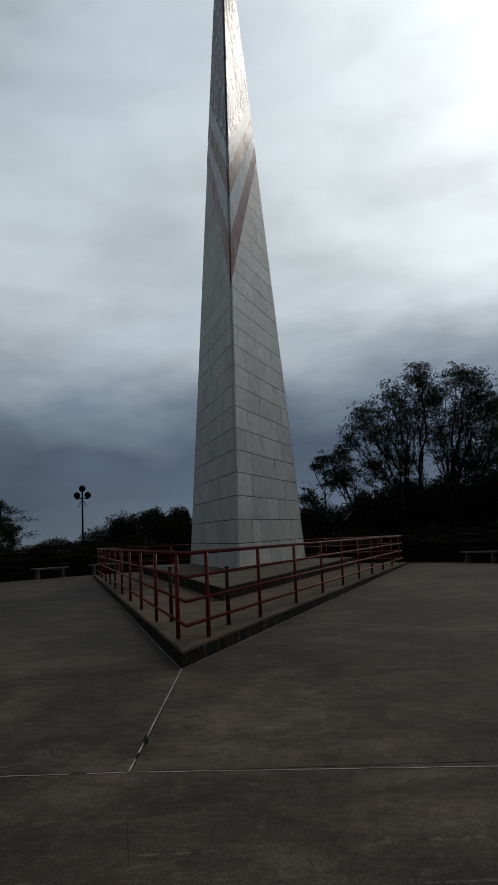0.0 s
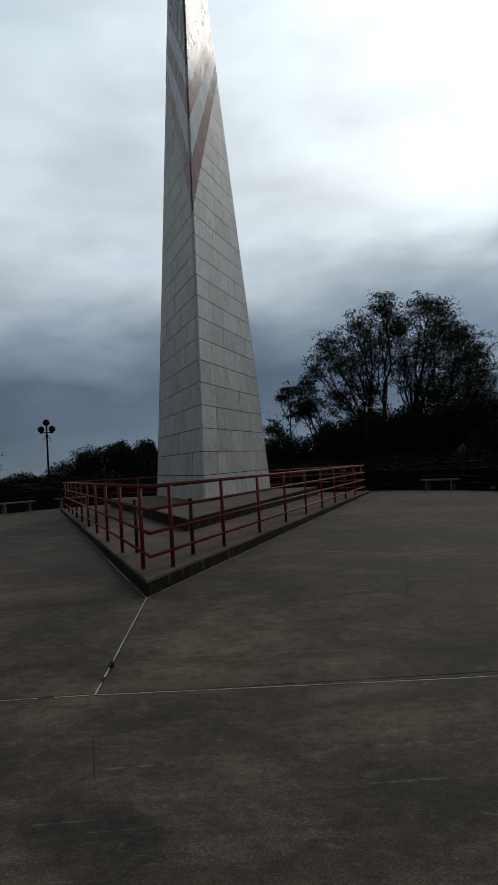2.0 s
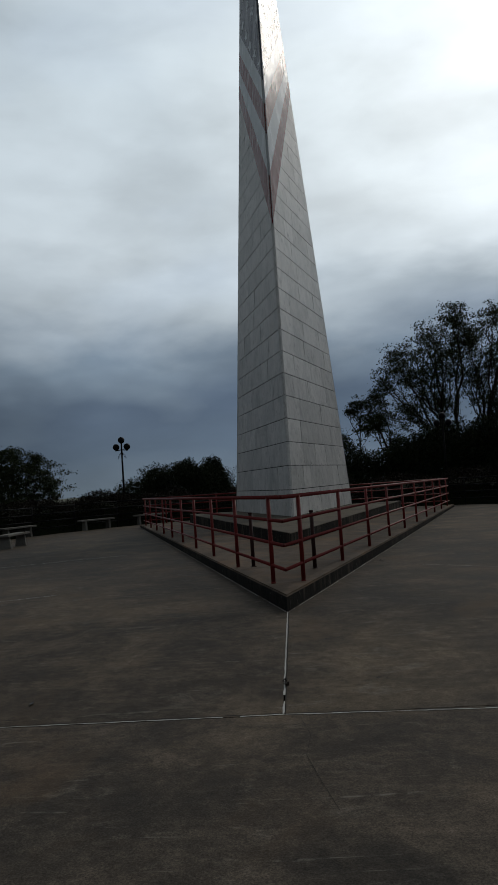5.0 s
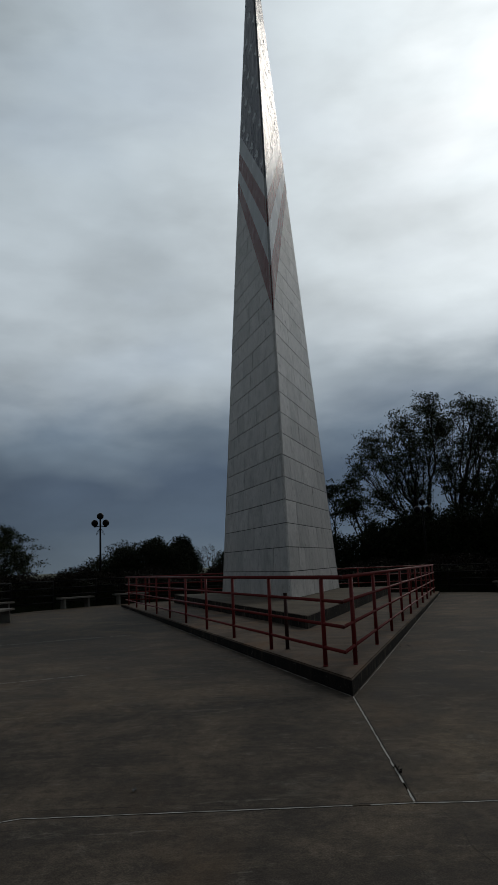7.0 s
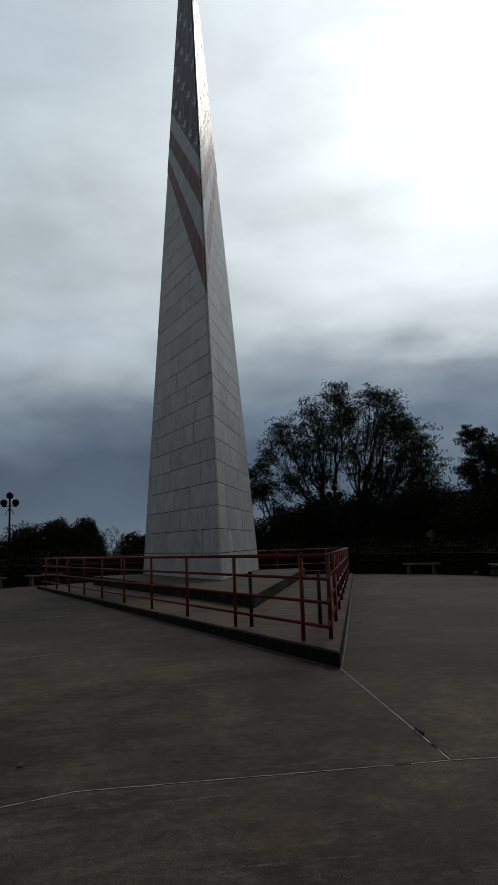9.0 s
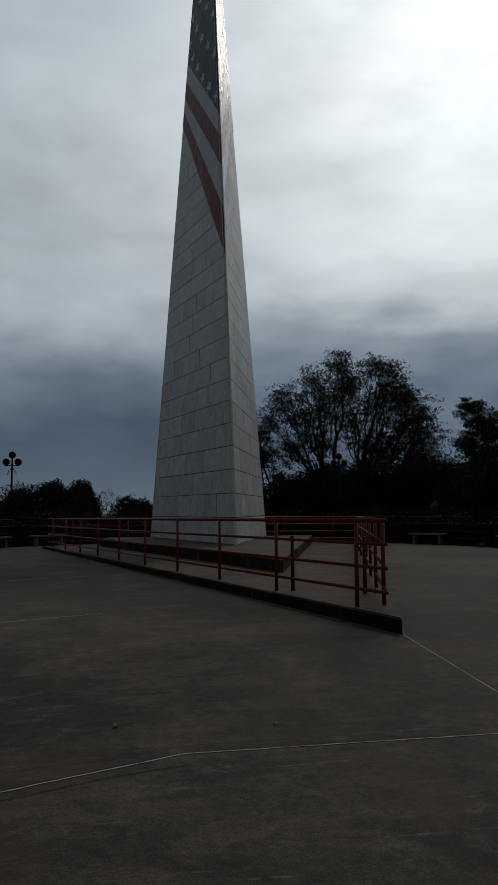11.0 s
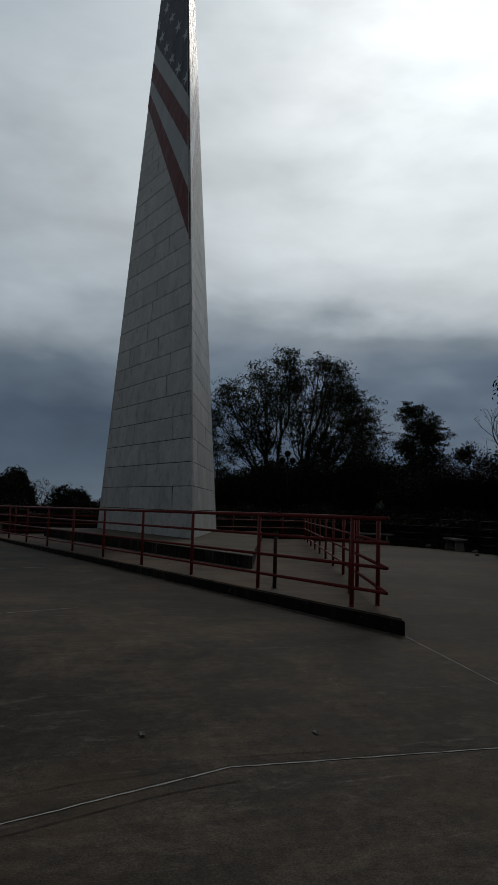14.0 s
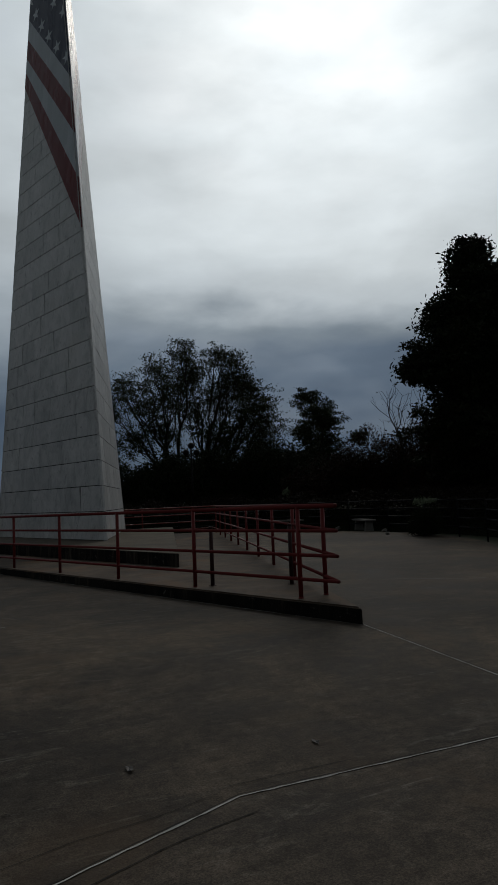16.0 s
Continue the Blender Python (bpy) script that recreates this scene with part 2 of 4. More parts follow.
def foliage(name, low, high, rough=0.8):
    mat, n, b = material(name)
    isle = n.add("ShaderNodeNewGeometry").outputs["Random Per Island"]
    patch = n.noise(place(n), 0.55, 3.0, 0.6)
    col = n.ramp(n.math("ADD", n.math("MULTIPLY", isle, 0.6), n.math("MULTIPLY", patch, 0.4)), [(0.15, low), (0.85, high)])
    n.put(b.inputs["Base Color"], col)
    b.inputs["Roughness"].default_value = rough
    b.inputs["Specular IOR Level"].default_value = 0.08
    return mat


def bark(name, dark, light):
    mat, n, b = material(name)
    p = n.mapping(place(n), (6, 6, 1.2))
    f = n.noise(p, 2.0, 6.0, 0.65, 0.5)
    n.put(b.inputs["Base Color"], n.ramp(f, [(0.3, dark), (0.7, light)]))
    b.inputs["Roughness"].default_value = 0.95
    b.inputs["Specular IOR Level"].default_value = 0.03
    bump(n, b, f, 0.6, 0.03)
    return mat


def soil(name):
    mat, n, b = material(name)
    p = place(n)
    f = n.noise(p, 0.6, 8.0, 0.65)
    g = n.noise(p, 18.0, 4.0, 0.7)
    col = n.ramp(f, [(0.35, (0.035, 0.040, 0.018)), (0.6, (0.055, 0.060, 0.025)), (0.75, (0.075, 0.06, 0.035))])
    n.put(b.inputs["Base Color"], n.mix(0.6, col, n.ramp(g, [(0.3, grey(0.5)), (0.7, grey(1.3))]), "MULTIPLY"))
    b.inputs["Roughness"].default_value = 0.95
    bump(n, b, g, 0.6, 0.03)
    return mat


def kerb_face():
    """Old kerb: stain runs and chips on worn brown concrete, its shade painted in as near-black."""
    mat, n, b = material("stained_shaded_kerb_face")
    p = place(n)
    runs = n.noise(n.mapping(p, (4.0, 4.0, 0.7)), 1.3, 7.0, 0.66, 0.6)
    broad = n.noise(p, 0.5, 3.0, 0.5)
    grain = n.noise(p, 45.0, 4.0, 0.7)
    # the near-black stops put the shade of the upright faces into the colour
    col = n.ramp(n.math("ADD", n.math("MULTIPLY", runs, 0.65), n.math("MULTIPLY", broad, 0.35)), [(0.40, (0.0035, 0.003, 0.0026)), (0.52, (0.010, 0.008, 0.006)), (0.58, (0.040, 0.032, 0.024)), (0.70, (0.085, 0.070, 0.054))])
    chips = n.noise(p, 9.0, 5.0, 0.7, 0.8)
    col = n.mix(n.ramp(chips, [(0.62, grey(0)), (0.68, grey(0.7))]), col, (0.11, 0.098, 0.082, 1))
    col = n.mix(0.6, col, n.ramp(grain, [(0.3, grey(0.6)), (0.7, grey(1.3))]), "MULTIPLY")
    n.put(b.inputs["Base Color"], col)
    b.inputs["Roughness"].default_value = 0.9
    b.inputs["Specular IOR Level"].default_value = 0.1
    bump(n, b, n.math("ADD", chips, n.math("MULTIPLY", grain, 0.4)), 0.6, 0.012)
    return mat


M_PAVE = paving_concrete()
M_PLINTH = concrete("plinth_top_concrete", (0.050, 0.036, 0.026), (0.128, 0.094, 0.068), 0.8, (1, 1, 1), 0.6)
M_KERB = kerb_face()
M_STEP = concrete("step_concrete", (0.062, 0.050, 0.037), (0.128, 0.104, 0.077), 0.5)
M_BENCH = concrete("bench_concrete", (0.105, 0.097, 0.085), (0.195, 0.183, 0.162), 0.4)
M_SEAL = concrete("joint_sealant", (0.32, 0.31, 0.285), (0.56, 0.545, 0.51), 0.7)
M_CRACK = concrete("dirt_in_joint", (0.015, 0.014, 0.012), (0.03, 0.027, 0.022), 0.3)
M_MARBLE = marble("grey_white_marble")
M_GROUT = concrete("dark_grout", (0.018, 0.018, 0.018), (0.045, 0.045, 0.043), 0.3)
M_RED_RAIL = painted_metal("red_rail_paint", (0.135, 0.012, 0.010), (0.04, 0.014, 0.009), 0.4)
M_RAIL_DARK = painted_metal("dark_red_post_paint", (0.030, 0.010, 0.008), (0.04, 0.02, 0.012), 0.5)
M_DARK_METAL = painted_metal("dark_metal", (0.007, 0.007, 0.007), (0.03, 0.018, 0.012), 0.6, 0.2, 0.08)
M_FLAG_RED = enamel("red_enamel", (0.135, 0.010, 0.012))
M_FLAG_WHITE = enamel("white_enamel", (0.44, 0.46, 0.48))
M_FLAG_BLUE = enamel("blue_enamel", (0.020, 0.025, 0.052))
M_FLAG_STAR = enamel("white_star_enamel", (0.46, 0.48, 0.50))
M_LEAF = foliage("leaf_green", (0.009, 0.013, 0.005), (0.030, 0.038, 0.014))
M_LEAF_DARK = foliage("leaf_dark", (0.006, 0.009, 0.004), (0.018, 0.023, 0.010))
M_LEAF_RED = foliage("leaf_russet", (0.007, 0.005, 0.003), (0.026, 0.013, 0.007))
M_LEAF_PALE = foliage("leaf_pale", (0.08, 0.10, 0.06), (0.20, 0.23, 0.15))
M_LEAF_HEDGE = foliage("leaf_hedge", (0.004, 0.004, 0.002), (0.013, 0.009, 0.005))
M_BARK = bark("bark", (0.010, 0.0085, 0.007), (0.032, 0.027, 0.022))
M_SOIL = soil("soil_and_grass")
M_DEAD = painted_metal("dead_leaf", (0.014, 0.009, 0.006), (0.022, 0.014, 0.009))
M_GLOBE = painted_metal("smoked_globe", (0.008, 0.008, 0.009), (0.015, 0.015, 0.015), 0.25, 0.1, 0.05)


# ---- mesh helpers ----
def mesh_object(name, verts, faces, mat, smooth=False):
    me = bpy.data.meshes.new(name)
    me.from_pydata([tuple(v) for v in verts], [], [tuple(f) for f in faces])
    me.materials.append(mat)
    if smooth:
        me.shade_smooth()
    return new(name, me)


def part(name, bm, mat, parent, label=""):
    me = bpy.data.meshes.new(name)
    bm.to_mesh(me)
    bm.free()
    me.materials.append(mat)
    ob = new(name, me)
    ob.parent = parent
    return tagged(ob, label)


def thing(name, m, label, category, group="", kind=""):
    ob = new(name)
    ob.matrix_basis = m
    ob.empty_display_size = 0.2
    return tagged(ob, label, category, group, kind)


def add_box(bm, x0, x1, y0, y1, z0, z1, bevel=0.0):
    made = bmesh.ops.create_cube(bm, size=1.0, matrix=Matrix.Translation(((x0 + x1) / 2, (y0 + y1) / 2, (z0 + z1) / 2)) @ Matrix.Diagonal((x1 - x0, y1 - y0, z1 - z0, 1)))
    if bevel:
        edges = list({e for v in made["verts"] for e in v.link_edges})
        bmesh.ops.bevel(bm, geom=edges, offset=bevel, segments=2, affect="EDGES", profile=0.6)


def add_prism(bm, outline, z0, z1, bevel=0.0):
    low = [bm.verts.new((x, y, z0)) for x, y in outline]
    top = [bm.verts.new((x, y, z1)) for x, y in outline]
    n = len(outline)
    bm.faces.new(top)
    bm.faces.new(low[::-1])
    for i in range(n):
        bm.faces.new((low[i], low[(i + 1) % n], top[(i + 1) % n], top[i]))
    if bevel:
        rim = [e for e in bm.edges if e.verts[0] in top and e.verts[1] in top]
        rim += [e for e in bm.edges if (e.verts[0] in top) != (e.verts[1] in top)]
        bmesh.ops.bevel(bm, geom=rim, offset=bevel, segments=2, affect="EDGES")


def add_tube(bm, a, b, ra, rb=None, sides=10, caps=True):
    a, b = Vector(a), Vector(b)
    rb = ra if rb is None else rb
    turn = (b - a).to_track_quat("Z", "Y").to_matrix()
    rings = []
    for c, r in ((a, ra), (b, rb)):
        rings.append([bm.verts.new(c + turn @ Vector((r * math.cos(k * math.tau / sides), r * math.sin(k * math.tau / sides), 0))) for k in range(sides)])
    for k in range(sides):
        f = bm.faces.new((rings[0][k], rings[0][(k + 1) % sides], rings[1][(k + 1) % sides], rings[1][k]))
        f.smooth = True
    if caps:
        bm.faces.new(rings[0][::-1])
        bm.faces.new(rings[1])


def add_ball(bm, c, r, seg=16, rings=10, squash=1.0):
    made = bmesh.ops.create_uvsphere(bm, u_segments=seg, v_segments=rings, radius=r, matrix=Matrix.Translation(c) @ Matrix.Diagonal((1, 1, squash, 1)))
    for f in {f for v in made["verts"] for f in v.link_faces}:
        f.smooth = True


# ---- the lie of the land ----
FALL = 0.06
VALLEY = -2.86
CENTRE, PLAZA_R = (-0.4, 13.0), 10.6


def lie(x, y):
    """Height of the paving: level round the plinth, falling to the drain joint before it."""
    return FALL * max(min(y, 0.0), VALLEY)


def drape(bm, cuts):
    for y in cuts:
        bmesh.ops.bisect_plane(bm, geom=bm.verts[:] + bm.edges[:] + bm.faces[:], plane_co=(0, y, 0), plane_no=(0, 1, 0))
    for v in bm.verts:
        v.co.z += lie(v.co.x, v.co.y)


def ring(radius, a0, a1, steps, centre=CENTRE):
    return [(centre[0] + radius * math.cos(radians(a0 + (a1 - a0) * i / steps)), centre[1] + radius * math.sin(radians(a0 + (a1 - a0) * i / steps))) for i in range(steps + 1)]


def build_ground():
    xs = [-3000, -900, -300, -120, -60, -30, -15, 0, 15, 30, 60, 120, 300, 900, 3000]
    ys = [-3000, -900, -300, -100, -40, -20, -8, VALLEY, 0, 10, 20, 30, 45, 70, 120, 300, 900, 3000]
    verts = []
    for y in ys:
        for x in xs:
            far = math.hypot(x, y - 10)
            verts.append((x, y, lie(x, y) - 0.10 - 0.012 * max(0.0, min(far, 900) - 45)))
    w = len(xs)
    faces = [(j * w + i, j * w + i + 1, (j + 1) * w + i + 1, (j + 1) * w + i) for j in range(len(ys) - 1) for i in range(w - 1)]
    ob = mesh_object("ground", verts, faces, M_SOIL)
    tagged(ob, "dark grass and bare soil round the plaza", "ground", kind="structure")


def build_pavement():
    paving = thing("pavement", Matrix.Identity(4), "dark weathered concrete paving slabs with pale sealed joints", "pavement", kind="structure")
    gap = 0.006
    right = [(x, y) for x, y in ring(PLAZA_R, -42, 88, 26)]
    left = [(x, y) for x, y in ring(PLAZA_R, 222, 92, 26)]
    kink = (-2.64, VALLEY)
    slabs = [
        [(gap, VALLEY + gap), (13, VALLEY + gap), (13, -1.0)] + right + [(gap, right[-1][1]), (gap, 0)],
        [(-gap, 0), (-gap, left[-1][1])] + left[::-1] + [(-13, 0.5), (-13, -6.9), (kink[0], kink[1] + gap), (-gap, VALLEY + gap)],
        [(13, VALLEY - gap), (kink[0], kink[1] - gap), (-13, -6.95), (-13, -30), (13, -30)],
    ]
    for outline in slabs:
        bm = bmesh.new()
        add_prism(bm, outline, -0.09, 0.0)
        bmesh.ops.recalc_face_normals(bm, faces=bm.faces[:])
        drape(bm, (0.0, VALLEY))
        part("slab", bm, M_PAVE, paving)

    def strip(points, width, mat, name, lift=0.0):
        """A worn, uneven line of filler along a joint."""
        bm = bmesh.new()
        rows = []
        for (x0, y0), (x1, y1) in zip(points, points[1:]):
            d = math.hypot(x1 - x0, y1 - y0)
            n = max(2, int(d / 0.06))
            for k in range(n + (1 if (x1, y1) == points[-1] else 0)):
                f = k / n
                x, y = x0 + (x1 - x0) * f, y0 + (y1 - y0) * f
                ux, uy = -(y1 - y0) / d, (x1 - x0) / d
                a = width * (0.5 + 0.8 * noise.noise((x * 13.1, y * 13.1, 2.0)))
                b = width * (0.5 + 0.9 * noise.noise((x * 14.7, y * 14.7, 7.0)))
                w = 0.002 * noise.noise((x * 0.9, y * 0.9, 4.0))
                rows.append([(x + ux * (w + a), y + uy * (w + a)), (x + ux * (w - b), y + uy * (w - b))])
        vs = [[bm.verts.new((x, y, lie(x, y) + 0.004 + lift)) for x, y in r] for r in rows]
        for a, b in zip(vs, vs[1:]):
            if noise.noise((a[0].co.x * 2.3, a[0].co.y * 2.3, width * 900)) > -0.55:
                bm.faces.new((a[0], a[1], b[1], b[0]))
        bmesh.ops.recalc_face_normals(bm, faces=bm.faces[:])
        for f in bm.faces:
            if f.normal.z < 0:
                f.normal_flip()
        part(name, bm, mat, paving)

    strip([(0, -0.02), (0, VALLEY)], 0.013, M_SEAL, "joint_sealant")
    strip([(0.013, -0.03), (0.013, VALLEY)], 0.008, M_CRACK, "joint_crack", 0.003)
    strip([(12.5, -3.1), (2.52, -2.97), (0, VALLEY), (-2.64, VALLEY)], 0.013, M_SEAL, "joint_sealant")
    strip([(-2.64, VALLEY), (-3.31, -3.13), (-4.53, -3.62), (-9.0, -5.3)], 0.013, M_SEAL, "joint_sealant")
    strip([(12.5, -3.085), (2.52, -2.955), (0, VALLEY + 0.014), (-2.64, VALLEY + 0.014), (-3.31, -3.115), (-4.53, -3.605), (-8.0, -4.92)], 0.008, M_CRACK, "joint_crack", 0.003)
    strip([(0.02, -0.01), (0.55, 1.66), (3.2, 10.2), (6.1, 19.5)], 0.007, M_SEAL, "joint_sealant")
    strip([(-0.02, -0.01), (-0.55, 1.66), (-3.2, 10.2), (-6.1, 19.5)], 0.006, M_SEAL, "joint_sealant")
    strip([(0.12, -2.95), (0.18, -3.27), (0.15, -3.59), (0.24, -4.02), (0.30, -4.28)], 0.0025, M_CRACK, "crack")
    strip([(-2.62, -3.06), (-2.89, -3.12), (-3.11, -3.18), (-3.9, -3.5)], 0.007, M_CRACK, "crack")
    for line in ([(-1.88, -2.74), (-2.25, -2.73), (-2.65, -2.73)], [(-3.42, -1.96), (-3.60, -1.98), (-3.78, -2.02), (-4.3, -2.2)],
                 [(-3.17, -0.09), (-3.35, -0.15), (-3.52, -0.20)], [(-2.72, -2.78), (-3.11, -2.88), (-3.50, -2.93), (-4.4, -3.2)], [(-1.10, -2.80), (-1.37, -2.76)]):
        strip(line, 0.004, M_CRACK, "crack")
    strip([(2.05, 3.3), (3.4, 2.2), (4.5, 1.8), (8.0, 0.4)], 0.010, M_SEAL, "joint_sealant")
    strip([(3.45, 2.1), (2.85, -0.6)], 0.008, M_CRACK, "crack")
    strip([(-3.74, 7.95), (-5.0, 7.4), (-7.5, 6.2)], 0.016, M_SEAL, "joint_sealant")
    strip([(-3.36, 2.3), (-4.6, 1.75), (-5.8, 1.3), (-7.5, 0.6)], 0.012, M_SEAL, "joint_sealant")


# ---- plinth, platform and rails ----
SLOPE = 6.148 / 19.70
PLINTH_TOP = 0.178
DEPTH = 19.70
STEP_TOP = 0.40


PLINTH_FALL, RAIL_FALL = 0.085 / DEPTH, 0.15 / DEPTH


def plinth_at(y):
    """Height of the plinth's top, which drains to the back."""
    return PLINTH_TOP - PLINTH_FALL * y


def sink(bm, fall, above=0.0):
    for v in bm.verts:
        if v.co.z > above:
            v.co.z -= fall * v.co.y


def triangle(apex, back):
    half = (back - apex) * SLOPE
    return [(0.0, apex), (half, back), (-half, back)]


def build_plinth():
    base = thing("plinth", Matrix.Identity(4), "low triangular concrete plinth with rust-stained top and chipped edges", "plinth", kind="structure")
    # kerb sides: stains plus painted shade, far darker than the top
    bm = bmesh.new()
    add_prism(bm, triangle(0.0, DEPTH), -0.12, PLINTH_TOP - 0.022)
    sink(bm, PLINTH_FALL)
    part("kerb", bm, M_KERB, base, "stained concrete kerb with its shade painted into the colour")
    bm = bmesh.new()
    add_prism(bm, triangle(0.012, DEPTH - 0.004), PLINTH_TOP - 0.022, PLINTH_TOP, 0.016)
    sink(bm, PLINTH_FALL)
    part("top", bm, M_PLINTH, base)
    step = thing("platform", pose(0, 0, PLINTH_TOP), "raised triangular concrete platform under the tower", "platform", kind="structure")
    # the riser takes the same shade-darkened colour as the kerb
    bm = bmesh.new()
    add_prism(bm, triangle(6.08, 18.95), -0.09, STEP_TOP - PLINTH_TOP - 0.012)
    part("riser", bm, M_KERB, step, "stained riser with its shade painted into the colour")
    bm = bmesh.new()
    add_prism(bm, triangle(6.095, 18.945), STEP_TOP - PLINTH_TOP - 0.012, STEP_TOP - PLINTH_TOP, 0.009)
    part("top", bm, M_STEP, step)


RAIL_Z = (0.406, 0.687, 0.969, 1.25)
RAIL_APEX = 0.44


def post_mesh(height, width=0.055):
    bm = bmesh.new()
    add_tube(bm, (0, 0, 0), (0, 0, height), width * 0.5, sides=10)
    add_tube(bm, (0, 0, 0), (0, 0, 0.02), width * 0.62, width * 0.56, sides=10)
    return bm


def build_rails():
    corner = [(0.0, RAIL_APEX), (-(DEPTH - 0.15 - RAIL_APEX) * SLOPE + 0.03, DEPTH - 0.15), ((DEPTH - 0.15 - RAIL_APEX) * SLOPE - 0.03, DEPTH - 0.15)]
    sides = [("railing", 0, 1, 10), ("railing", 0, 2, 10), ("railing", 1, 2, 6)]
    me = None
    for name, i, j, count in sides:
        a, b = Vector((*corner[i], 0)), Vector((*corner[j], 0))
        rail = thing(name, pose(0, 0, PLINTH_TOP), "red painted steel pipe railing with four rails on the plinth", "railing", "railings round the plinth")
        d = (b - a).normalized()
        for z in RAIL_Z:
            bm = bmesh.new()
            h = z - PLINTH_TOP
            r = 0.026 if z > 1.2 else 0.021
            add_tube(bm, a + Vector((0, 0, h)), b + Vector((0, 0, h)), r, sides=10)
            add_ball(bm, a + Vector((0, 0, h)), r * 1.02, 10, 6)
            sink(bm, RAIL_FALL)
            part("top_rail" if z > 1.2 else "rail", bm, M_RED_RAIL, rail)
        run = (b - a).length
        first = 0.9 if i else (0.60, 0.67)[j - 1]
        gap = (run - (0.56 if i == 0 else first) - 0.9) / (count - 1)
        for k in range(count):
            p = a + d * (first + gap * k)
            if me is None:
                bm = post_mesh(RAIL_Z[-1] - PLINTH_TOP)
                ob = part("post", bm, M_RED_RAIL, rail)
                me = ob.data
            else:
                ob = new("post", me)
                ob.parent = rail
            ob.matrix_basis = pose(p.x, p.y, -RAIL_FALL * p.y, 0, 0, 40 * k)


def build_stub_posts():
    first = None
    for x, y in ((0.37, 2.3), (-0.55, 2.93)):
        if first is None:
            first = thing("stub_post", pose(x, y, plinth_at(y)), "short dark red steel post with a square foot on the plinth", "post", "posts inside the railing")
            bm = bmesh.new()
            add_tube(bm, (0, 0, 0), (0, 0, 0.80), 0.029, sides=12)
            part("shaft", bm, M_RAIL_DARK, first)
            bm = bmesh.new()
            add_box(bm, -0.038, 0.038, -0.038, 0.038, 0.0, 0.008, 0.002)
            part("base_plate", bm, M_RAIL_DARK, first)
            bm = bmesh.new()
            add_tube(bm, (0, 0, 0.80), (0, 0, 0.825), 0.034, 0.030, sides=12)
            part("cap", bm, M_RAIL_DARK, first)
        else:
            copy_thing(first, pose(x, y, plinth_at(y), 0, 0, 20))


# ---- tower ----
APEX = Vector((0.0, 19.447, 30.615))
BASE_Z = 0.462
FOOT = {"N": Vector((0, 12.17, BASE_Z)), "L": Vector((-2.191, 18.892, BASE_Z)), "R": Vector((2.191, 18.892, BASE_Z))}
COURSE = 0.708


def edge(which, z):
    k = (z - BASE_Z) / (APEX.z - BASE_Z)
    return FOOT[which].lerp(APEX, k)


def on_face(which, s, z, out=0.0):
    """A point of the left or right face: s from the front edge to the back one."""
    n = (FOOT[which] - FOOT["N"]).cross(APEX - FOOT["N"]).normalized()
    if n.x * FOOT[which].x < 0:
        n = -n
    return edge("N", z).lerp(edge(which, z), s) + n * out


def slab_bm(corners, depth_out, depth_in, which):
    """A plate on a face, from its outline in (s, z)."""
    bm = bmesh.new()
    outer = [bm.verts.new(on_face(which, s, z, depth_out)) for s, z in corners]
    inner = [bm.verts.new(on_face(which, s, z, depth_in)) for s, z in corners]
    n = len(corners)
    bm.faces.new(outer)
    bm.faces.new(inner[::-1])
    for i in range(n):
        bm.faces.new((outer[i], inner[i], inner[(i + 1) % n], outer[(i + 1) % n]))
    bmesh.ops.recalc_face_normals(bm, faces=bm.faces[:])
    return bm


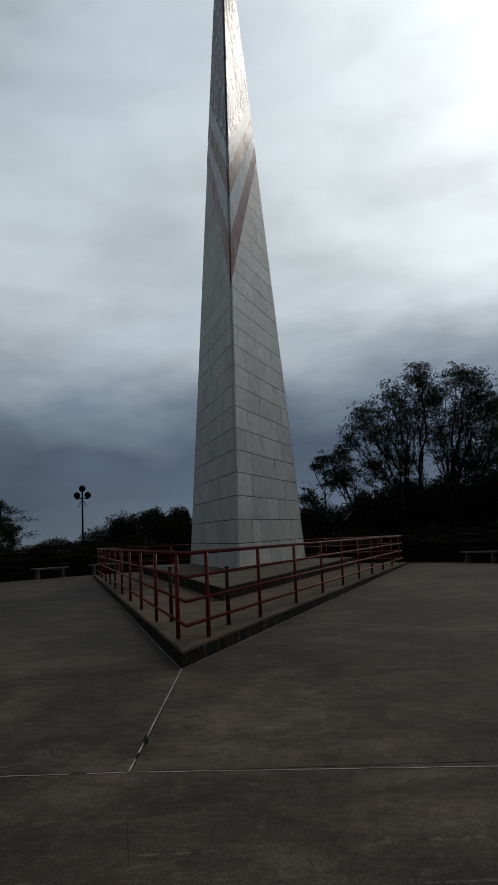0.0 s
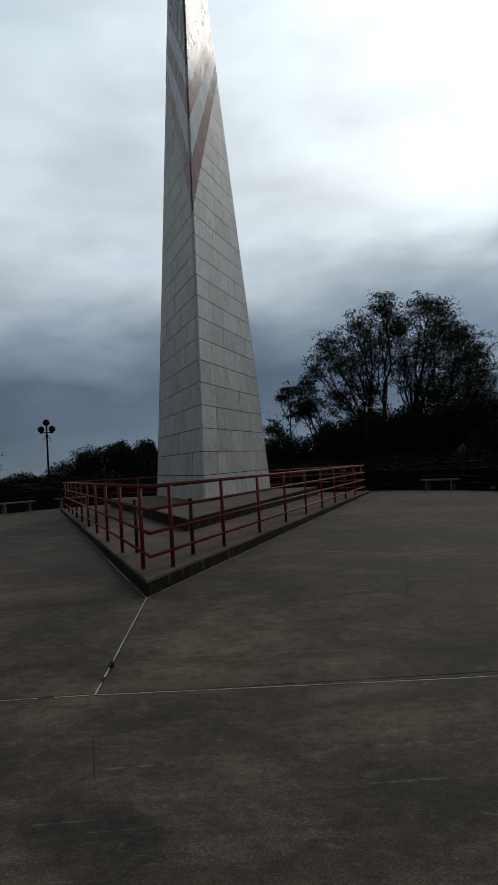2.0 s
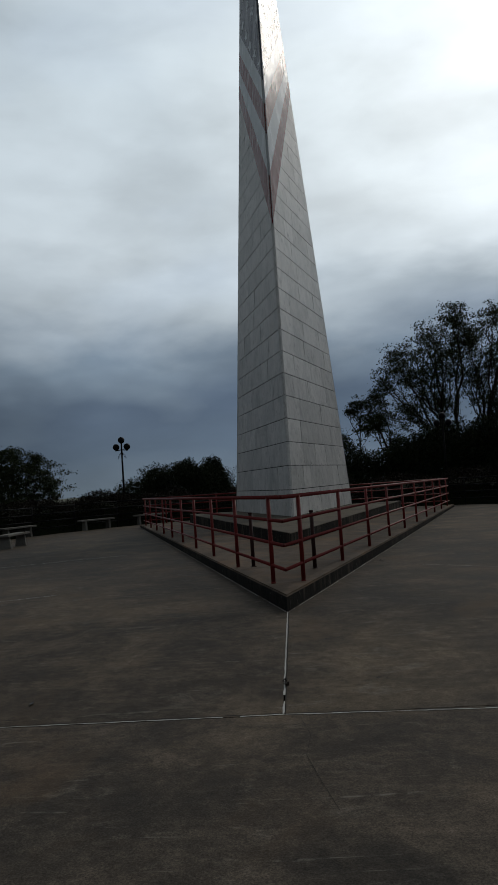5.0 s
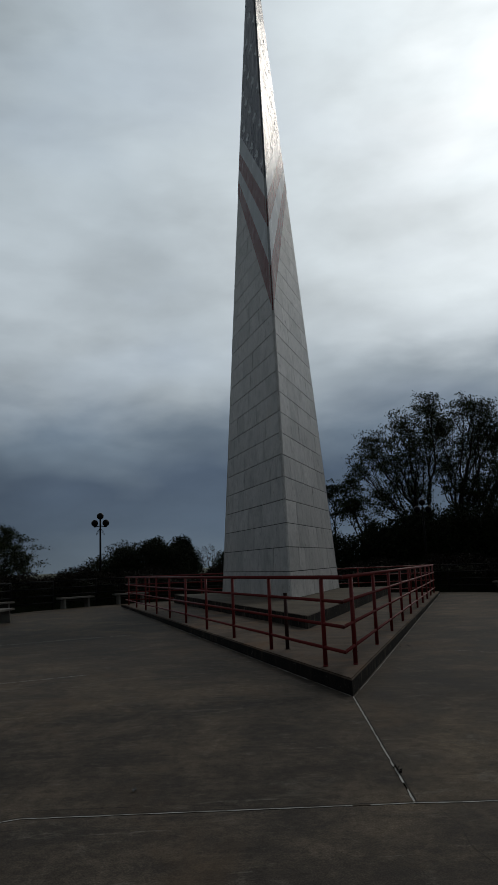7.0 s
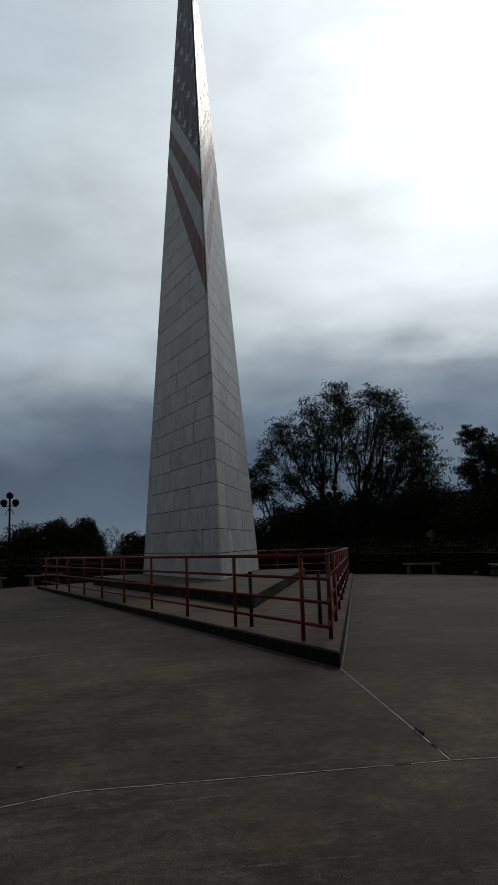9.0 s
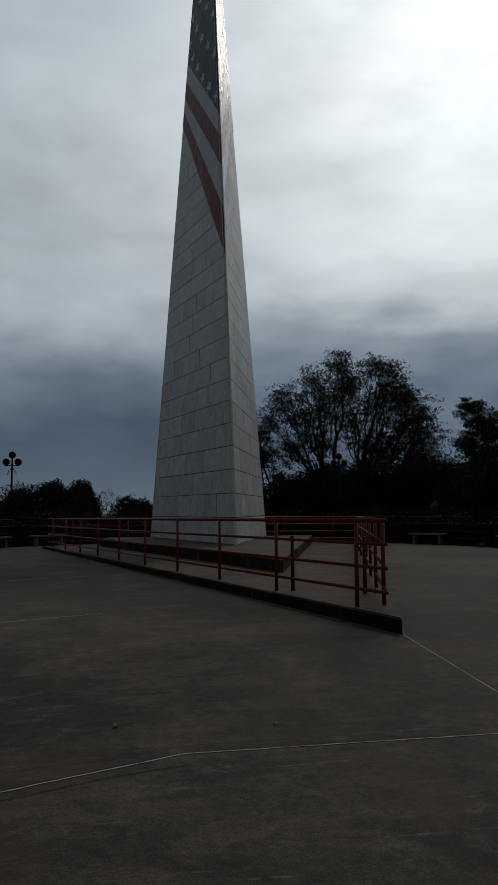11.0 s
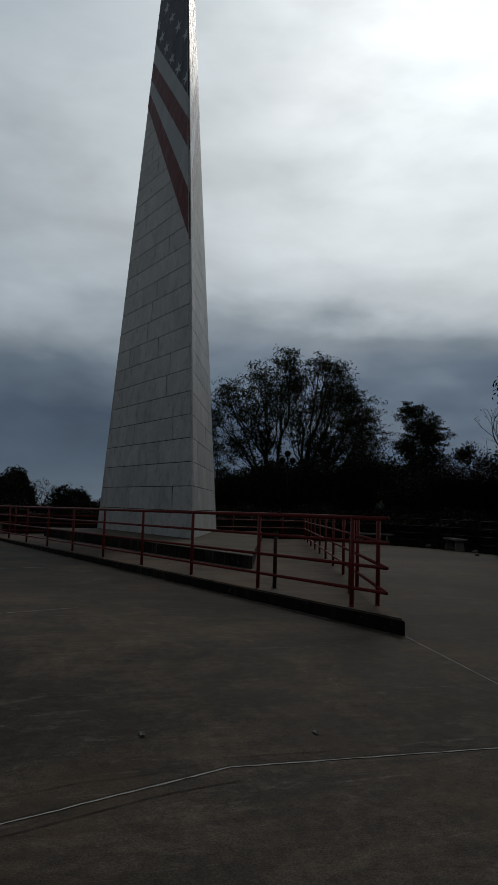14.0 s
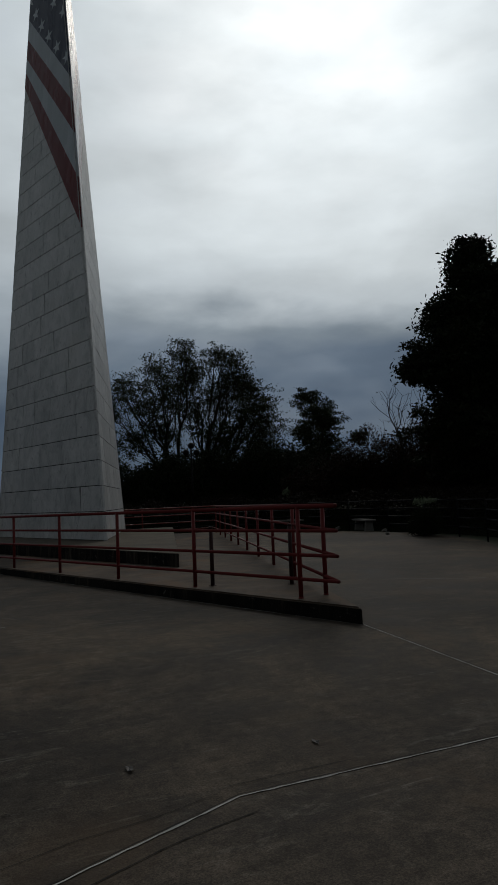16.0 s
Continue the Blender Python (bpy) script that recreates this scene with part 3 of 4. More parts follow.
def build_tower():
    tower = thing("tower", Matrix.Identity(4), "tall triangular obelisk of grey-white marble blocks with enamel flag panels", "monument")
    foot = STEP_TOP
    bm = bmesh.new()
    inset = 0.03
    core = [edge(w, foot) for w in "NRL"]
    mid = sum(core, Vector()) / 3
    low = [bm.verts.new(c + (mid - c).normalized() * inset * (3 if i == 0 else 1.4)) for i, c in enumerate(core)]
    top = bm.verts.new(APEX - Vector((0, 0, 0.25)))
    bm.faces.new(low[::-1])
    for i in range(3):
        bm.faces.new((low[i], low[(i + 1) % 3], top))
    bmesh.ops.recalc_face_normals(bm, faces=bm.faces[:])
    part("core", bm, M_GROUT, tower, "dark grouted core")
    # marble blocks in level courses
    rng = random.Random(11)
    tall = int((APEX.z - 0.9 - BASE_Z) / COURSE)
    few = {0: 3, 1: 4, 2: 3}
    for which in "LR":
        for k in range(tall):
            z0 = foot if k == 0 else BASE_Z + COURSE * k
            z1 = BASE_Z + COURSE * (k + 1)
            wide = (edge(which, (z0 + z1) / 2) - edge("N", (z0 + z1) / 2)).length
            count = max(1, round(wide / (1.22 if k % 3 else 1.5)))
            if k in few:
                count = few[k] + (2 if which == "R" else 1)
            cuts = [0.0] + [(i + rng.uniform(-0.26, 0.26)) / count for i in range(1, count)] + [1.0]
            g, gz = 0.005 / max(wide, 0.3), 0.011
            for a, b in zip(cuts, cuts[1:]):
                sa = a + (g if a > 0 else 0.0)
                sb = b - (g if b < 1 else 0.0)
                lean = rng.uniform(-0.006, 0.006)
                out = rng.uniform(-0.002, 0.002)
                part("marble_block", slab_bm([(sa, z0 + gz), (sb, z0 + gz), (sb + (lean if b < 1 else 0), z1 - gz), (sa + (lean if a > 0 else 0), z1 - gz)], out, -0.05, which), M_MARBLE, tower)
    # back of the tower and the tip
    bm = bmesh.new()
    a, b = edge("L", foot), edge("R", foot)
    tip = APEX - Vector((0, 0, 0.9))
    vs = [bm.verts.new(v) for v in (a + Vector((0, 0.02, 0)), b + Vector((0, 0.02, 0)), tip + Vector((0, 0.02, 0)))]
    us = [bm.verts.new(v - Vector((0, 0.06, 0))) for v in (a, b, tip)]
    bm.faces.new(vs)
    bm.faces.new(us[::-1])
    for i in range(3):
        bm.faces.new((vs[i], us[i], us[(i + 1) % 3], vs[(i + 1) % 3]))
    bmesh.ops.recalc_face_normals(bm, faces=bm.faces[:])
    part("back_facing", bm, M_MARBLE, tower)
    bm = bmesh.new()
    z = BASE_Z + COURSE * tall
    vs = [bm.verts.new(edge(w, z)) for w in "NRL"]
    t = bm.verts.new(APEX)
    bm.faces.new(vs[::-1])
    for i in range(3):
        bm.faces.new((vs[i], vs[(i + 1) % 3], t))
    bmesh.ops.recalc_face_normals(bm, faces=bm.faces[:])
    part("tip", bm, M_MARBLE, tower, "solid marble tip")

    # the folded flag: bands that rise from the front edge to the back ones
    front = (9.76, 11.55, 13.18, 14.41, 15.38, 26.4)
    back = (16.70, 17.32, 17.86, 18.63, 19.42, 26.8)
    paints = (M_FLAG_RED, M_FLAG_WHITE, M_FLAG_RED, M_FLAG_WHITE, M_FLAG_BLUE)
    names = ("red_stripe", "white_stripe", "red_stripe", "white_stripe", "blue_field")
    for which in "LR":
        for i, (mat, name) in enumerate(zip(paints, names)):
            corners = [(0.0, front[i]), (1.0, back[i]), (1.0, back[i + 1]), (0.0, front[i + 1])]
            panel = part(name, slab_bm(corners, 0.016, 0.002, which), mat, tower)
            if name != "blue_field":
                continue
            # rows of stars along the bands
            for row in range(5):
                low, slope = front[4] + 0.67 + 1.92 * row, 4.2 - 0.6 * row
                for c in range(7):
                    zc = low + 0.15 + 0.78 * c
                    s = (zc - low) / slope
                    if s > 0.97 or zc > 25.8:
                        continue
                    wz = (edge(which, zc) - edge("N", zc)).length
                    shape = []
                    for q in range(10):
                        r = 0.29 if q % 2 == 0 else 0.115
                        ang = math.pi / 2 + q * math.pi / 5
                        shape.append((min(max(s + r * math.cos(ang) / wz, 0.004), 0.992), zc + r * math.sin(ang)))
                    part("star", slab_bm(shape, 0.021, 0.015, which), M_FLAG_STAR, panel, "white five-pointed star")


# ---- plants ----
def leaves_object(name, centres, size, mat, rng, parent=None, label=""):
    """Many small folded leaves, one mesh."""
    c = np.asarray(centres, dtype=np.float64)
    n = len(c)
    u = rng.normal(size=(n, 3))
    u /= np.linalg.norm(u, axis=1)[:, None]
    w = rng.normal(size=(n, 3))
    v = np.cross(u, w)
    v /= np.linalg.norm(v, axis=1)[:, None]
    s = size * rng.uniform(0.55, 1.3, size=(n, 1))
    k = np.cross(u, v) * s * 0.18
    verts = np.stack([c - u * s, c - v * s * 0.42 + k, c + u * s, c + v * s * 0.42 + k], axis=1).reshape(-1, 3)
    me = bpy.data.meshes.new(name)
    faces = np.arange(4 * n).reshape(-1, 4)
    tris = np.concatenate([faces[:, [0, 1, 2]], faces[:, [0, 2, 3]]], axis=1).reshape(-1, 3)
    me.vertices.add(4 * n)
    me.vertices.foreach_set("co", verts.ravel())
    me.loops.add(6 * n)
    me.loops.foreach_set("vertex_index", tris.ravel())
    me.polygons.add(2 * n)
    me.polygons.foreach_set("loop_start", np.arange(0, 6 * n, 3))
    me.update(calc_edges=True)
    me.materials.append(mat)
    ob = new(name, me)
    if parent:
        ob.parent = parent
    return tagged(ob, label)


def skeleton(rng, ends, fork, bend):
    """Grows limbs from the fork to all twig ends, each from the place that makes the way short; gives the limbs with their thickness."""
    nodes = [np.zeros(3), np.array((0, 0, fork * 0.5)), np.array((0.0, 0.0, fork))]
    parent, path = [-1, 0, 1], [0.0, fork * 0.5, fork]
    order = np.argsort(np.linalg.norm(ends - nodes[2], axis=1))
    pts = np.zeros((len(ends) * 4 + 8, 3))
    cost = np.zeros(len(pts))
    pts[:3], cost[:3] = nodes, path
    leaf_of = []
    for e in ends[order]:
        n = len(nodes)
        d = np.linalg.norm(pts[2:n] - e, axis=1) + bend * cost[2:n]
        # limbs do not turn back down
        d += 1.5 * np.maximum(0, pts[2:n, 2] - e[2] - 0.2)
        k = int(np.argmin(d)) + 2
        a = nodes[k]
        run = np.linalg.norm(e - a)
        steps = 3 if run > 0.9 else 1
        for s in range(1, steps + 1):
            f = s / steps
            q = a + (e - a) * f
            if s < steps:
                q = q + rng.normal(size=3) * run * 0.03 + np.array((0, 0, -0.05 * run * math.sin(math.pi * f)))
            parent.append(k if s == 1 else len(nodes) - 1)
            path.append(path[parent[-1]] + np.linalg.norm(q - nodes[parent[-1]]))
            pts[len(nodes)], cost[len(nodes)] = q, path[-1]
            nodes.append(q)
        leaf_of.append(len(nodes) - 1)
    load = np.zeros(len(nodes))
    load[leaf_of] = 1
    for i in range(len(nodes) - 1, 0, -1):
        load[parent[i]] += load[i]
    return nodes, parent, load


def limbs_object(name, segs, mat, parent, least=0.0):
    verts, faces = [], []
    for p, q, r0, r1, level in segs:
        if r0 < least:
            continue
        sides = 8 if level == 0 else 5 if level < 3 else 3
        d = (q - p) / max(np.linalg.norm(q - p), 1e-6)
        a = np.cross(d, (0.3, 0.9, 0.2))
        a /= np.linalg.norm(a)
        b = np.cross(d, a)
        i0 = len(verts)
        for c, r in ((p, r0), (q, r1)):
            for k in range(sides):
                ang = k * math.tau / sides
                verts.append(c + r * (math.cos(ang) * a + math.sin(ang) * b))
        for k in range(sides):
            faces.append((i0 + k, i0 + (k + 1) % sides, i0 + sides + (k + 1) % sides, i0 + sides + k))
    ob = mesh_object(name, verts, faces, mat, True)
    ob.parent = parent
    return ob


def tree(name, x, y, profile, seed, label, ends=500, shell=0.5, gaps=0.0, gap_size=1.6, per_tip=14, leaf=0.1, puff=0.22, fork=1.5, twig=0.008, bend=0.35, mat=None, z=-0.1):
    """profile: rows of height and crown radius; shell: under 1 keeps the twigs to the outside; gaps: how much of the crown stays open."""
    rng = np.random.default_rng(seed)
    root = thing(name, pose(x, y, z), label, "tree", "trees round the plaza")
    hs, rs = np.array([p[0] for p in profile]), np.array([p[1] for p in profile])
    pts = []
    while len(pts) < ends:
        h = rng.uniform(hs[0], hs[-1])
        r = np.interp(h, hs, rs)
        if rng.uniform() > (r / rs.max()) ** 1.3 + 0.03:
            continue
        ang = rng.uniform(0, math.tau)
        bumps = 1 + 0.12 * math.sin(3 * ang + seed) + 0.14 * math.sin(6 * ang + 2.2 * h + seed) + 0.08 * math.sin(11 * ang - 3.1 * h)
        d = r * bumps * rng.uniform() ** shell
        q = np.array((d * math.cos(ang), d * math.sin(ang), h))
        if noise.noise(Vector(q) / gap_size + Vector((seed, 0, 0))) < gaps - 0.5:
            continue
        pts.append(q)
    grow(root, rng, np.array(pts), per_tip, leaf, puff, fork, twig, bend, mat)
    return root


def grow(root, rng, ends_at, per_tip, leaf, puff, fork, twig, bend, mat):
    """Limbs to all twig ends, and a flat spray of leaves at each."""
    nodes, parent, load = skeleton(rng, ends_at, fork, bend)
    segs = []
    for i in range(1, len(nodes)):
        r1 = twig * max(load[i], 1) ** 0.48
        r0 = twig * max(load[parent[i]], 1) ** 0.48 if load[parent[i]] < load[i] * 2.2 else r1 * 1.15
        segs.append((nodes[parent[i]], nodes[i], r0, r1, 0 if load[i] > 120 else 2 if load[i] > 12 else 3))
    limbs_object("trunk", segs, M_BARK, root)
    n = len(ends_at) * per_tip
    c = np.repeat(ends_at, per_tip, axis=0) + rng.normal(size=(n, 3)) * puff * np.array((1, 1, 0.42))
    c = c[c[:, 2] > 0.1]
    leaves_object("crown", c, leaf, mat or M_LEAF, rng, root)


def lobed_tree(name, x, y, lobes, seed, label, dense=105, gaps=0.2, gap_size=0.5, per_tip=14, leaf=0.082, puff=0.21, fork=2.4, twig=0.0075, bend=0.75, mat=None, depth=1.6, size=1.0):
    """A tree whose crown is a set of boughs, each with its offset, height and radius."""
    rng = np.random.default_rng(seed)
    root = thing(name, pose(x, y, -0.1), label, "tree", "trees round the plaza")
    pts = []
    for k, (dx, z, r) in enumerate(lobes):
        dx, z, r = dx * size, z * size, r * size
        dy = depth * rng.uniform(-1, 1)
        for _ in range(int(dense * r * r) + 12):
            d = rng.normal(size=3)
            d /= np.linalg.norm(d)
            q = np.array((dx, dy, z)) + d * r * 1.04 * rng.uniform() ** 0.45 * (1 + 0.3 * math.sin(5 * d[0] + 4 * d[2] + k)) * np.array((1, 1.2, 0.95))
            if q[2] > fork and noise.noise(Vector(q) / gap_size + Vector((seed, 0, 0))) > gaps - 0.5:
                pts.append(q)
    grow(root, rng, np.array(pts), per_tip, leaf, puff, fork, twig, bend, mat)
    return root


def dome(height, wide, low=0.2):
    return [(height * (low + (1 - low) * f), wide * r) for f, r in ((0.0, 0.35), (0.2, 0.72), (0.45, 1.0), (0.65, 0.96), (0.8, 0.76), (0.92, 0.44), (1.0, 0.08))]


def shrub(name, x, y, wide, deep, high, seed, label, count=6000, leaf=0.10, mat=None, turn=0.0, lumps=9, z=0.0, category="shrub", group="shrubs round the plaza"):
    """A many-stemmed shrub: stems and lumpy heaps of leaves."""
    rng = np.random.default_rng(seed)
    root = thing(name, pose(x, y, z, 0, 0, turn), label, category, group)
    segs, cs = [], []
    for i in range(lumps):
        c = np.array((rng.uniform(-0.5, 0.5) * wide * 0.8, rng.uniform(-0.5, 0.5) * deep * 0.7, 0))
        h = high * rng.uniform(0.55, 1.0) * (1 - 0.35 * (abs(c[0]) / (wide * 0.5)) ** 2)
        r = min(wide, deep, high) * rng.uniform(0.24, 0.42)
        c[2] = max(h - r, r * 0.6)
        segs.append((np.array((c[0] * 0.3, c[1] * 0.3, 0)), c, 0.03 + 0.012 * high, 0.02, 1))
        for _ in range(5):
            q = c + rng.normal(size=3) * r * 0.35
            segs.append((c, q, 0.02, 0.008, 3))
        m = count // lumps
        d = rng.normal(size=(m, 3))
        d /= np.linalg.norm(d, axis=1)[:, None]
        lump = 1 + 0.25 * np.sin(d[:, :1] * 5 + i) * np.cos(d[:, 1:2] * 4 - i)
        cs.append(c + d * r * lump * rng.uniform(0.35, 1.12, size=(m, 1)) ** 0.6)
        m2 = m // 3
        col = np.stack([rng.uniform(-1, 1, m2) * r, rng.uniform(-1, 1, m2) * r, rng.uniform(0.02, max(c[2], 0.1), m2)], axis=1)
        cs.append(np.array((c[0], c[1], 0)) + col)
    cs = np.concatenate(cs)
    cs = cs[cs[:, 2] > 0.03]
    limbs_object("stems", segs, M_BARK, root)
    leaves_object("leaves", cs, leaf, mat or M_LEAF_DARK, rng, root)
    return root


def build_hedge():
    """One long uneven hedge behind the fence, too dense to count."""
    rng = np.random.default_rng(5)
    root = thing("hedge", Matrix.Identity(4), "dense dark hedge running round the back of the plaza", "hedge", kind="stuff")
    n = 170000
    ang = np.radians(rng.uniform(-28, 208, n))
    r = PLAZA_R + 0.9 + rng.uniform(0, 1, n) * 3.0
    top = 1.22 + 0.16 * np.sin(ang * 23) + 0.12 * np.sin(ang * 61 + 1) + 0.10 * np.sin(ang * 9 + r)
    z = top * rng.uniform(0, 1, n) ** 0.55
    c = np.stack([CENTRE[0] + r * np.cos(ang), CENTRE[1] + r * np.sin(ang), z], axis=1) + rng.normal(size=(n, 3)) * 0.05
    c = c[c[:, 2] > 0.0]
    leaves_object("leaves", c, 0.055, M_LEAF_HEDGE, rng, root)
    # twiggy heart of the hedge
    verts, faces = [], []
    steps = 150
    for i in range(steps + 1):
        a = radians(-28 + 236 * i / steps)
        h = 0.95 + 0.12 * math.sin(a * 23) + 0.08 * math.sin(a * 61 + 1)
        for rr, zz in ((PLAZA_R + 1.3, -0.1), (PLAZA_R + 1.4, h * 0.8), (PLAZA_R + 2.2, h), (PLAZA_R + 3.4, h * 0.9), (PLAZA_R + 3.6, -0.1)):
            j = rr + 0.12 * noise.noise((a * 20, zz * 3, rr))
            verts.append((CENTRE[0] + j * math.cos(a), CENTRE[1] + j * math.sin(a), zz))
    for i in range(steps):
        for k in range(4):
            faces.append((i * 5 + k, i * 5 + k + 1, i * 5 + k + 6, i * 5 + k + 5))
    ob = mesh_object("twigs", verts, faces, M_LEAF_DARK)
    ob.parent = root


def build_woods():
    airy = "tall airy locust tree with thin leaves and bare limbs showing"
    for x, y, seed, boughs in (
            (10.35, 38.3, 3, ((0.4, 10.8, 1.13), (-0.9, 9.9, 1.0), (-2.8, 8.9, 1.08), (-3.8, 7.4, 0.89), (-2.2, 7.4, 1.34), (-0.5, 8.2, 1.44), (1.2, 9.5, 1.28), (-2.5, 5.4, 1.33), (-0.5, 5.8, 1.34))),
            (12.35, 38.6, 8, ((1.1, 11.0, 0.93), (2.1, 10.7, 0.79), (2.2, 9.7, 1.12), (0.2, 10.0, 0.92), (1.4, 8.3, 1.48), (0.0, 7.3, 1.28), (3.2, 9.1, 1.12), (0.8, 5.9, 1.28), (1.6, 4.6, 1.3))),
            (14.45, 38.9, 14, ((2.3, 9.6, 0.61), (1.8, 8.9, 0.85), (2.6, 7.8, 1.33), (3.2, 6.3, 1.42), (1.1, 7.0, 1.5), (0.1, 5.6, 1.3), (2.0, 5.0, 1.41), (3.4, 4.4, 1.3)))):
        lobed_tree("locust_tree", x, y, boughs, seed, airy, size=1.03)
    lobed_tree("slender_tree", 23.3, 42.0, ((-0.4, 9.3, 0.68), (0.5, 9.3, 0.55), (-0.1, 7.8, 1.16), (2.0, 7.6, 1.19), (-1.0, 6.1, 1.15), (1.7, 5.6, 1.46), (3.3, 5.9, 0.7), (0.1, 4.4, 1.5)), 21, "narrow dark leafy tree among shrubs", dense=75, gaps=0.25, per_tip=34, leaf=0.10, puff=0.2)
    lobed_tree("young_tree", 5.55, 37.5, ((-0.8, 6.1, 0.73), (0.1, 6.4, 0.67), (-0.5, 4.7, 0.96), (-1.5, 5.8, 0.42), (0.2, 5.0, 0.96), (-2.2, 3.6, 0.69), (1.1, 3.5, 0.7)), 23, "small leafy tree beside the locust trees", dense=75, per_tip=24, leaf=0.08, puff=0.17, fork=0.9, depth=0.8)
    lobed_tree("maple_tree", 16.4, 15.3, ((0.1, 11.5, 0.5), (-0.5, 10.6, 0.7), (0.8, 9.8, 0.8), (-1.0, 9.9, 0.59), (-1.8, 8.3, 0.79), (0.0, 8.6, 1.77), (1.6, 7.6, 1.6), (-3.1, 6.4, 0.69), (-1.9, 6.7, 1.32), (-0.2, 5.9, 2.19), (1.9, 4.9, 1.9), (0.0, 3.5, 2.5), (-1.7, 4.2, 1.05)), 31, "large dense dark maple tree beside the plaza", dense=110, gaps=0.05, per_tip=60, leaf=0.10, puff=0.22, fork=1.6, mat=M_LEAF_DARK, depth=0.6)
    tree("bare_tree", 17.3, 21.8, [(2, 0.8), (5, 1.8), (7.0, 1.6)], 37, "thin nearly bare tree with upright twigs", ends=190, shell=0.5, per_tip=1, leaf=0.05, puff=0.12, fork=1.0, twig=0.007, bend=0.6, mat=M_LEAF_RED)
    tree("bare_tree", 3.4, 50.0, [(2, 1.2), (4.4, 2.6), (5.6, 1.4)], 39, "thin nearly bare tree with upright twigs", ends=120, shell=0.5, per_tip=4, leaf=0.07, puff=0.18, fork=1.4, bend=0.6, mat=M_LEAF_RED)
    tree("bare_tree", -5.0, 54.0, [(0.8, 1.2), (2.2, 2.0), (3.2, 1.2)], 41, "thin nearly bare tree with upright twigs", ends=150, shell=0.5, per_tip=3, leaf=0.08, puff=0.2, fork=0.5, bend=0.6, mat=M_LEAF_RED)
    tree("oak_tree", -15.3, 29.5, dome(4.3, 2.6, 0.04), 43, "bushy green oak tree behind the hedge", ends=700, shell=0.42, gaps=0.2, gap_size=0.8, per_tip=42, leaf=0.065, puff=0.19, fork=0.5)
    # dark undergrowth below the trees
    dark = "dense dark shrub below the trees"
    rng = random.Random(4)
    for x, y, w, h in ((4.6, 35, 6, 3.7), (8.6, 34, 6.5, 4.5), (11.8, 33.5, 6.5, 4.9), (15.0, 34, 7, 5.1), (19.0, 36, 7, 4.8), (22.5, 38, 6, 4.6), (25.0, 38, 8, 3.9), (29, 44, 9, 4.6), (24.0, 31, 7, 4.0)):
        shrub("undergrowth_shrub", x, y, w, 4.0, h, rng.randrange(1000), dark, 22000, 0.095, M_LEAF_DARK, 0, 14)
    for x, y, w, h in ((17.8, 24.5, 5.5, 5.2), (20.0, 22.0, 5, 5.6), (18.6, 19.5, 4.5, 5.2), (14.6, 25.2, 4.5, 3.6)):
        shrub("russet_shrub", x, y, w, 3.4, h, rng.randrange(1000), "tall russet autumn shrub beside the plaza", 20000, 0.075, M_LEAF_RED, 0, 13)
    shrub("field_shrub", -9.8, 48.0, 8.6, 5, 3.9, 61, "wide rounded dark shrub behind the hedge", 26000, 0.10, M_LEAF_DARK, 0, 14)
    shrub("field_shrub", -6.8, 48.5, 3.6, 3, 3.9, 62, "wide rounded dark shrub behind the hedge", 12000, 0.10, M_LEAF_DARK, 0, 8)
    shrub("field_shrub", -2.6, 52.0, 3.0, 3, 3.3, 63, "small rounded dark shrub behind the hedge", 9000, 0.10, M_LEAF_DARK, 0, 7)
    low = shrub("fence_shrub", 9.6, 11.1, 0.95, 0.8, 1.08, 64, "low shrub with paler top leaves at the fence", 9000, 0.035, M_LEAF_DARK, 70, 9)
    lot = np.random.default_rng(65)
    tips = np.stack([lot.uniform(-0.42, 0.42, 260), lot.uniform(-0.30, 0.30, 260), lot.normal(1.05, 0.05, 260)], axis=1)
    leaves_object("top_leaves", tips, 0.04, M_LEAF_PALE, lot, low, "pale yellow-green young leaves")
    shrub("weed", 10.96, 22.97, 0.6, 0.5, 2.0, 66, "small pale-leaved weed standing up out of the hedge", 260, 0.10, M_LEAF_PALE, 0, 5)


# ---- plaza furniture ----
def build_fence():
    """Dark four-rail fence round the plaza, bay by bay."""
    rad = PLAZA_R + 0.42
    a0, a1, bays = -44.0, 222.0, 26
    step = (a1 - a0) / bays
    chord = 2 * rad * math.sin(radians(step / 2))
    bay = None
    for k in range(bays):
        ang = a0 + step * (k + 0.5)
        r = rad * math.cos(radians(step / 2))
        m = pose(CENTRE[0] + r * math.cos(radians(ang)), CENTRE[1] + r * math.sin(radians(ang)), -0.1, 0, 0, ang + 90)
        if bay is None:
            bay = thing("perimeter_fence", m, "dark steel four-rail fence bay at the plaza edge", "fence", "fence bays round the plaza")
            for z in (0.35, 0.62, 0.89, 1.16):
                bm = bmesh.new()
                add_tube(bm, (-chord / 2, 0, z), (chord / 2, 0, z), 0.022, sides=8)
                part("rail", bm, M_DARK_METAL, bay)
            bm = bmesh.new()
            add_tube(bm, (-chord / 2 + 0.03, 0, 0), (-chord / 2 + 0.03, 0, 1.16), 0.026, sides=8)
            part("post", bm, M_DARK_METAL, bay)
        else:
            copy_thing(bay, m)


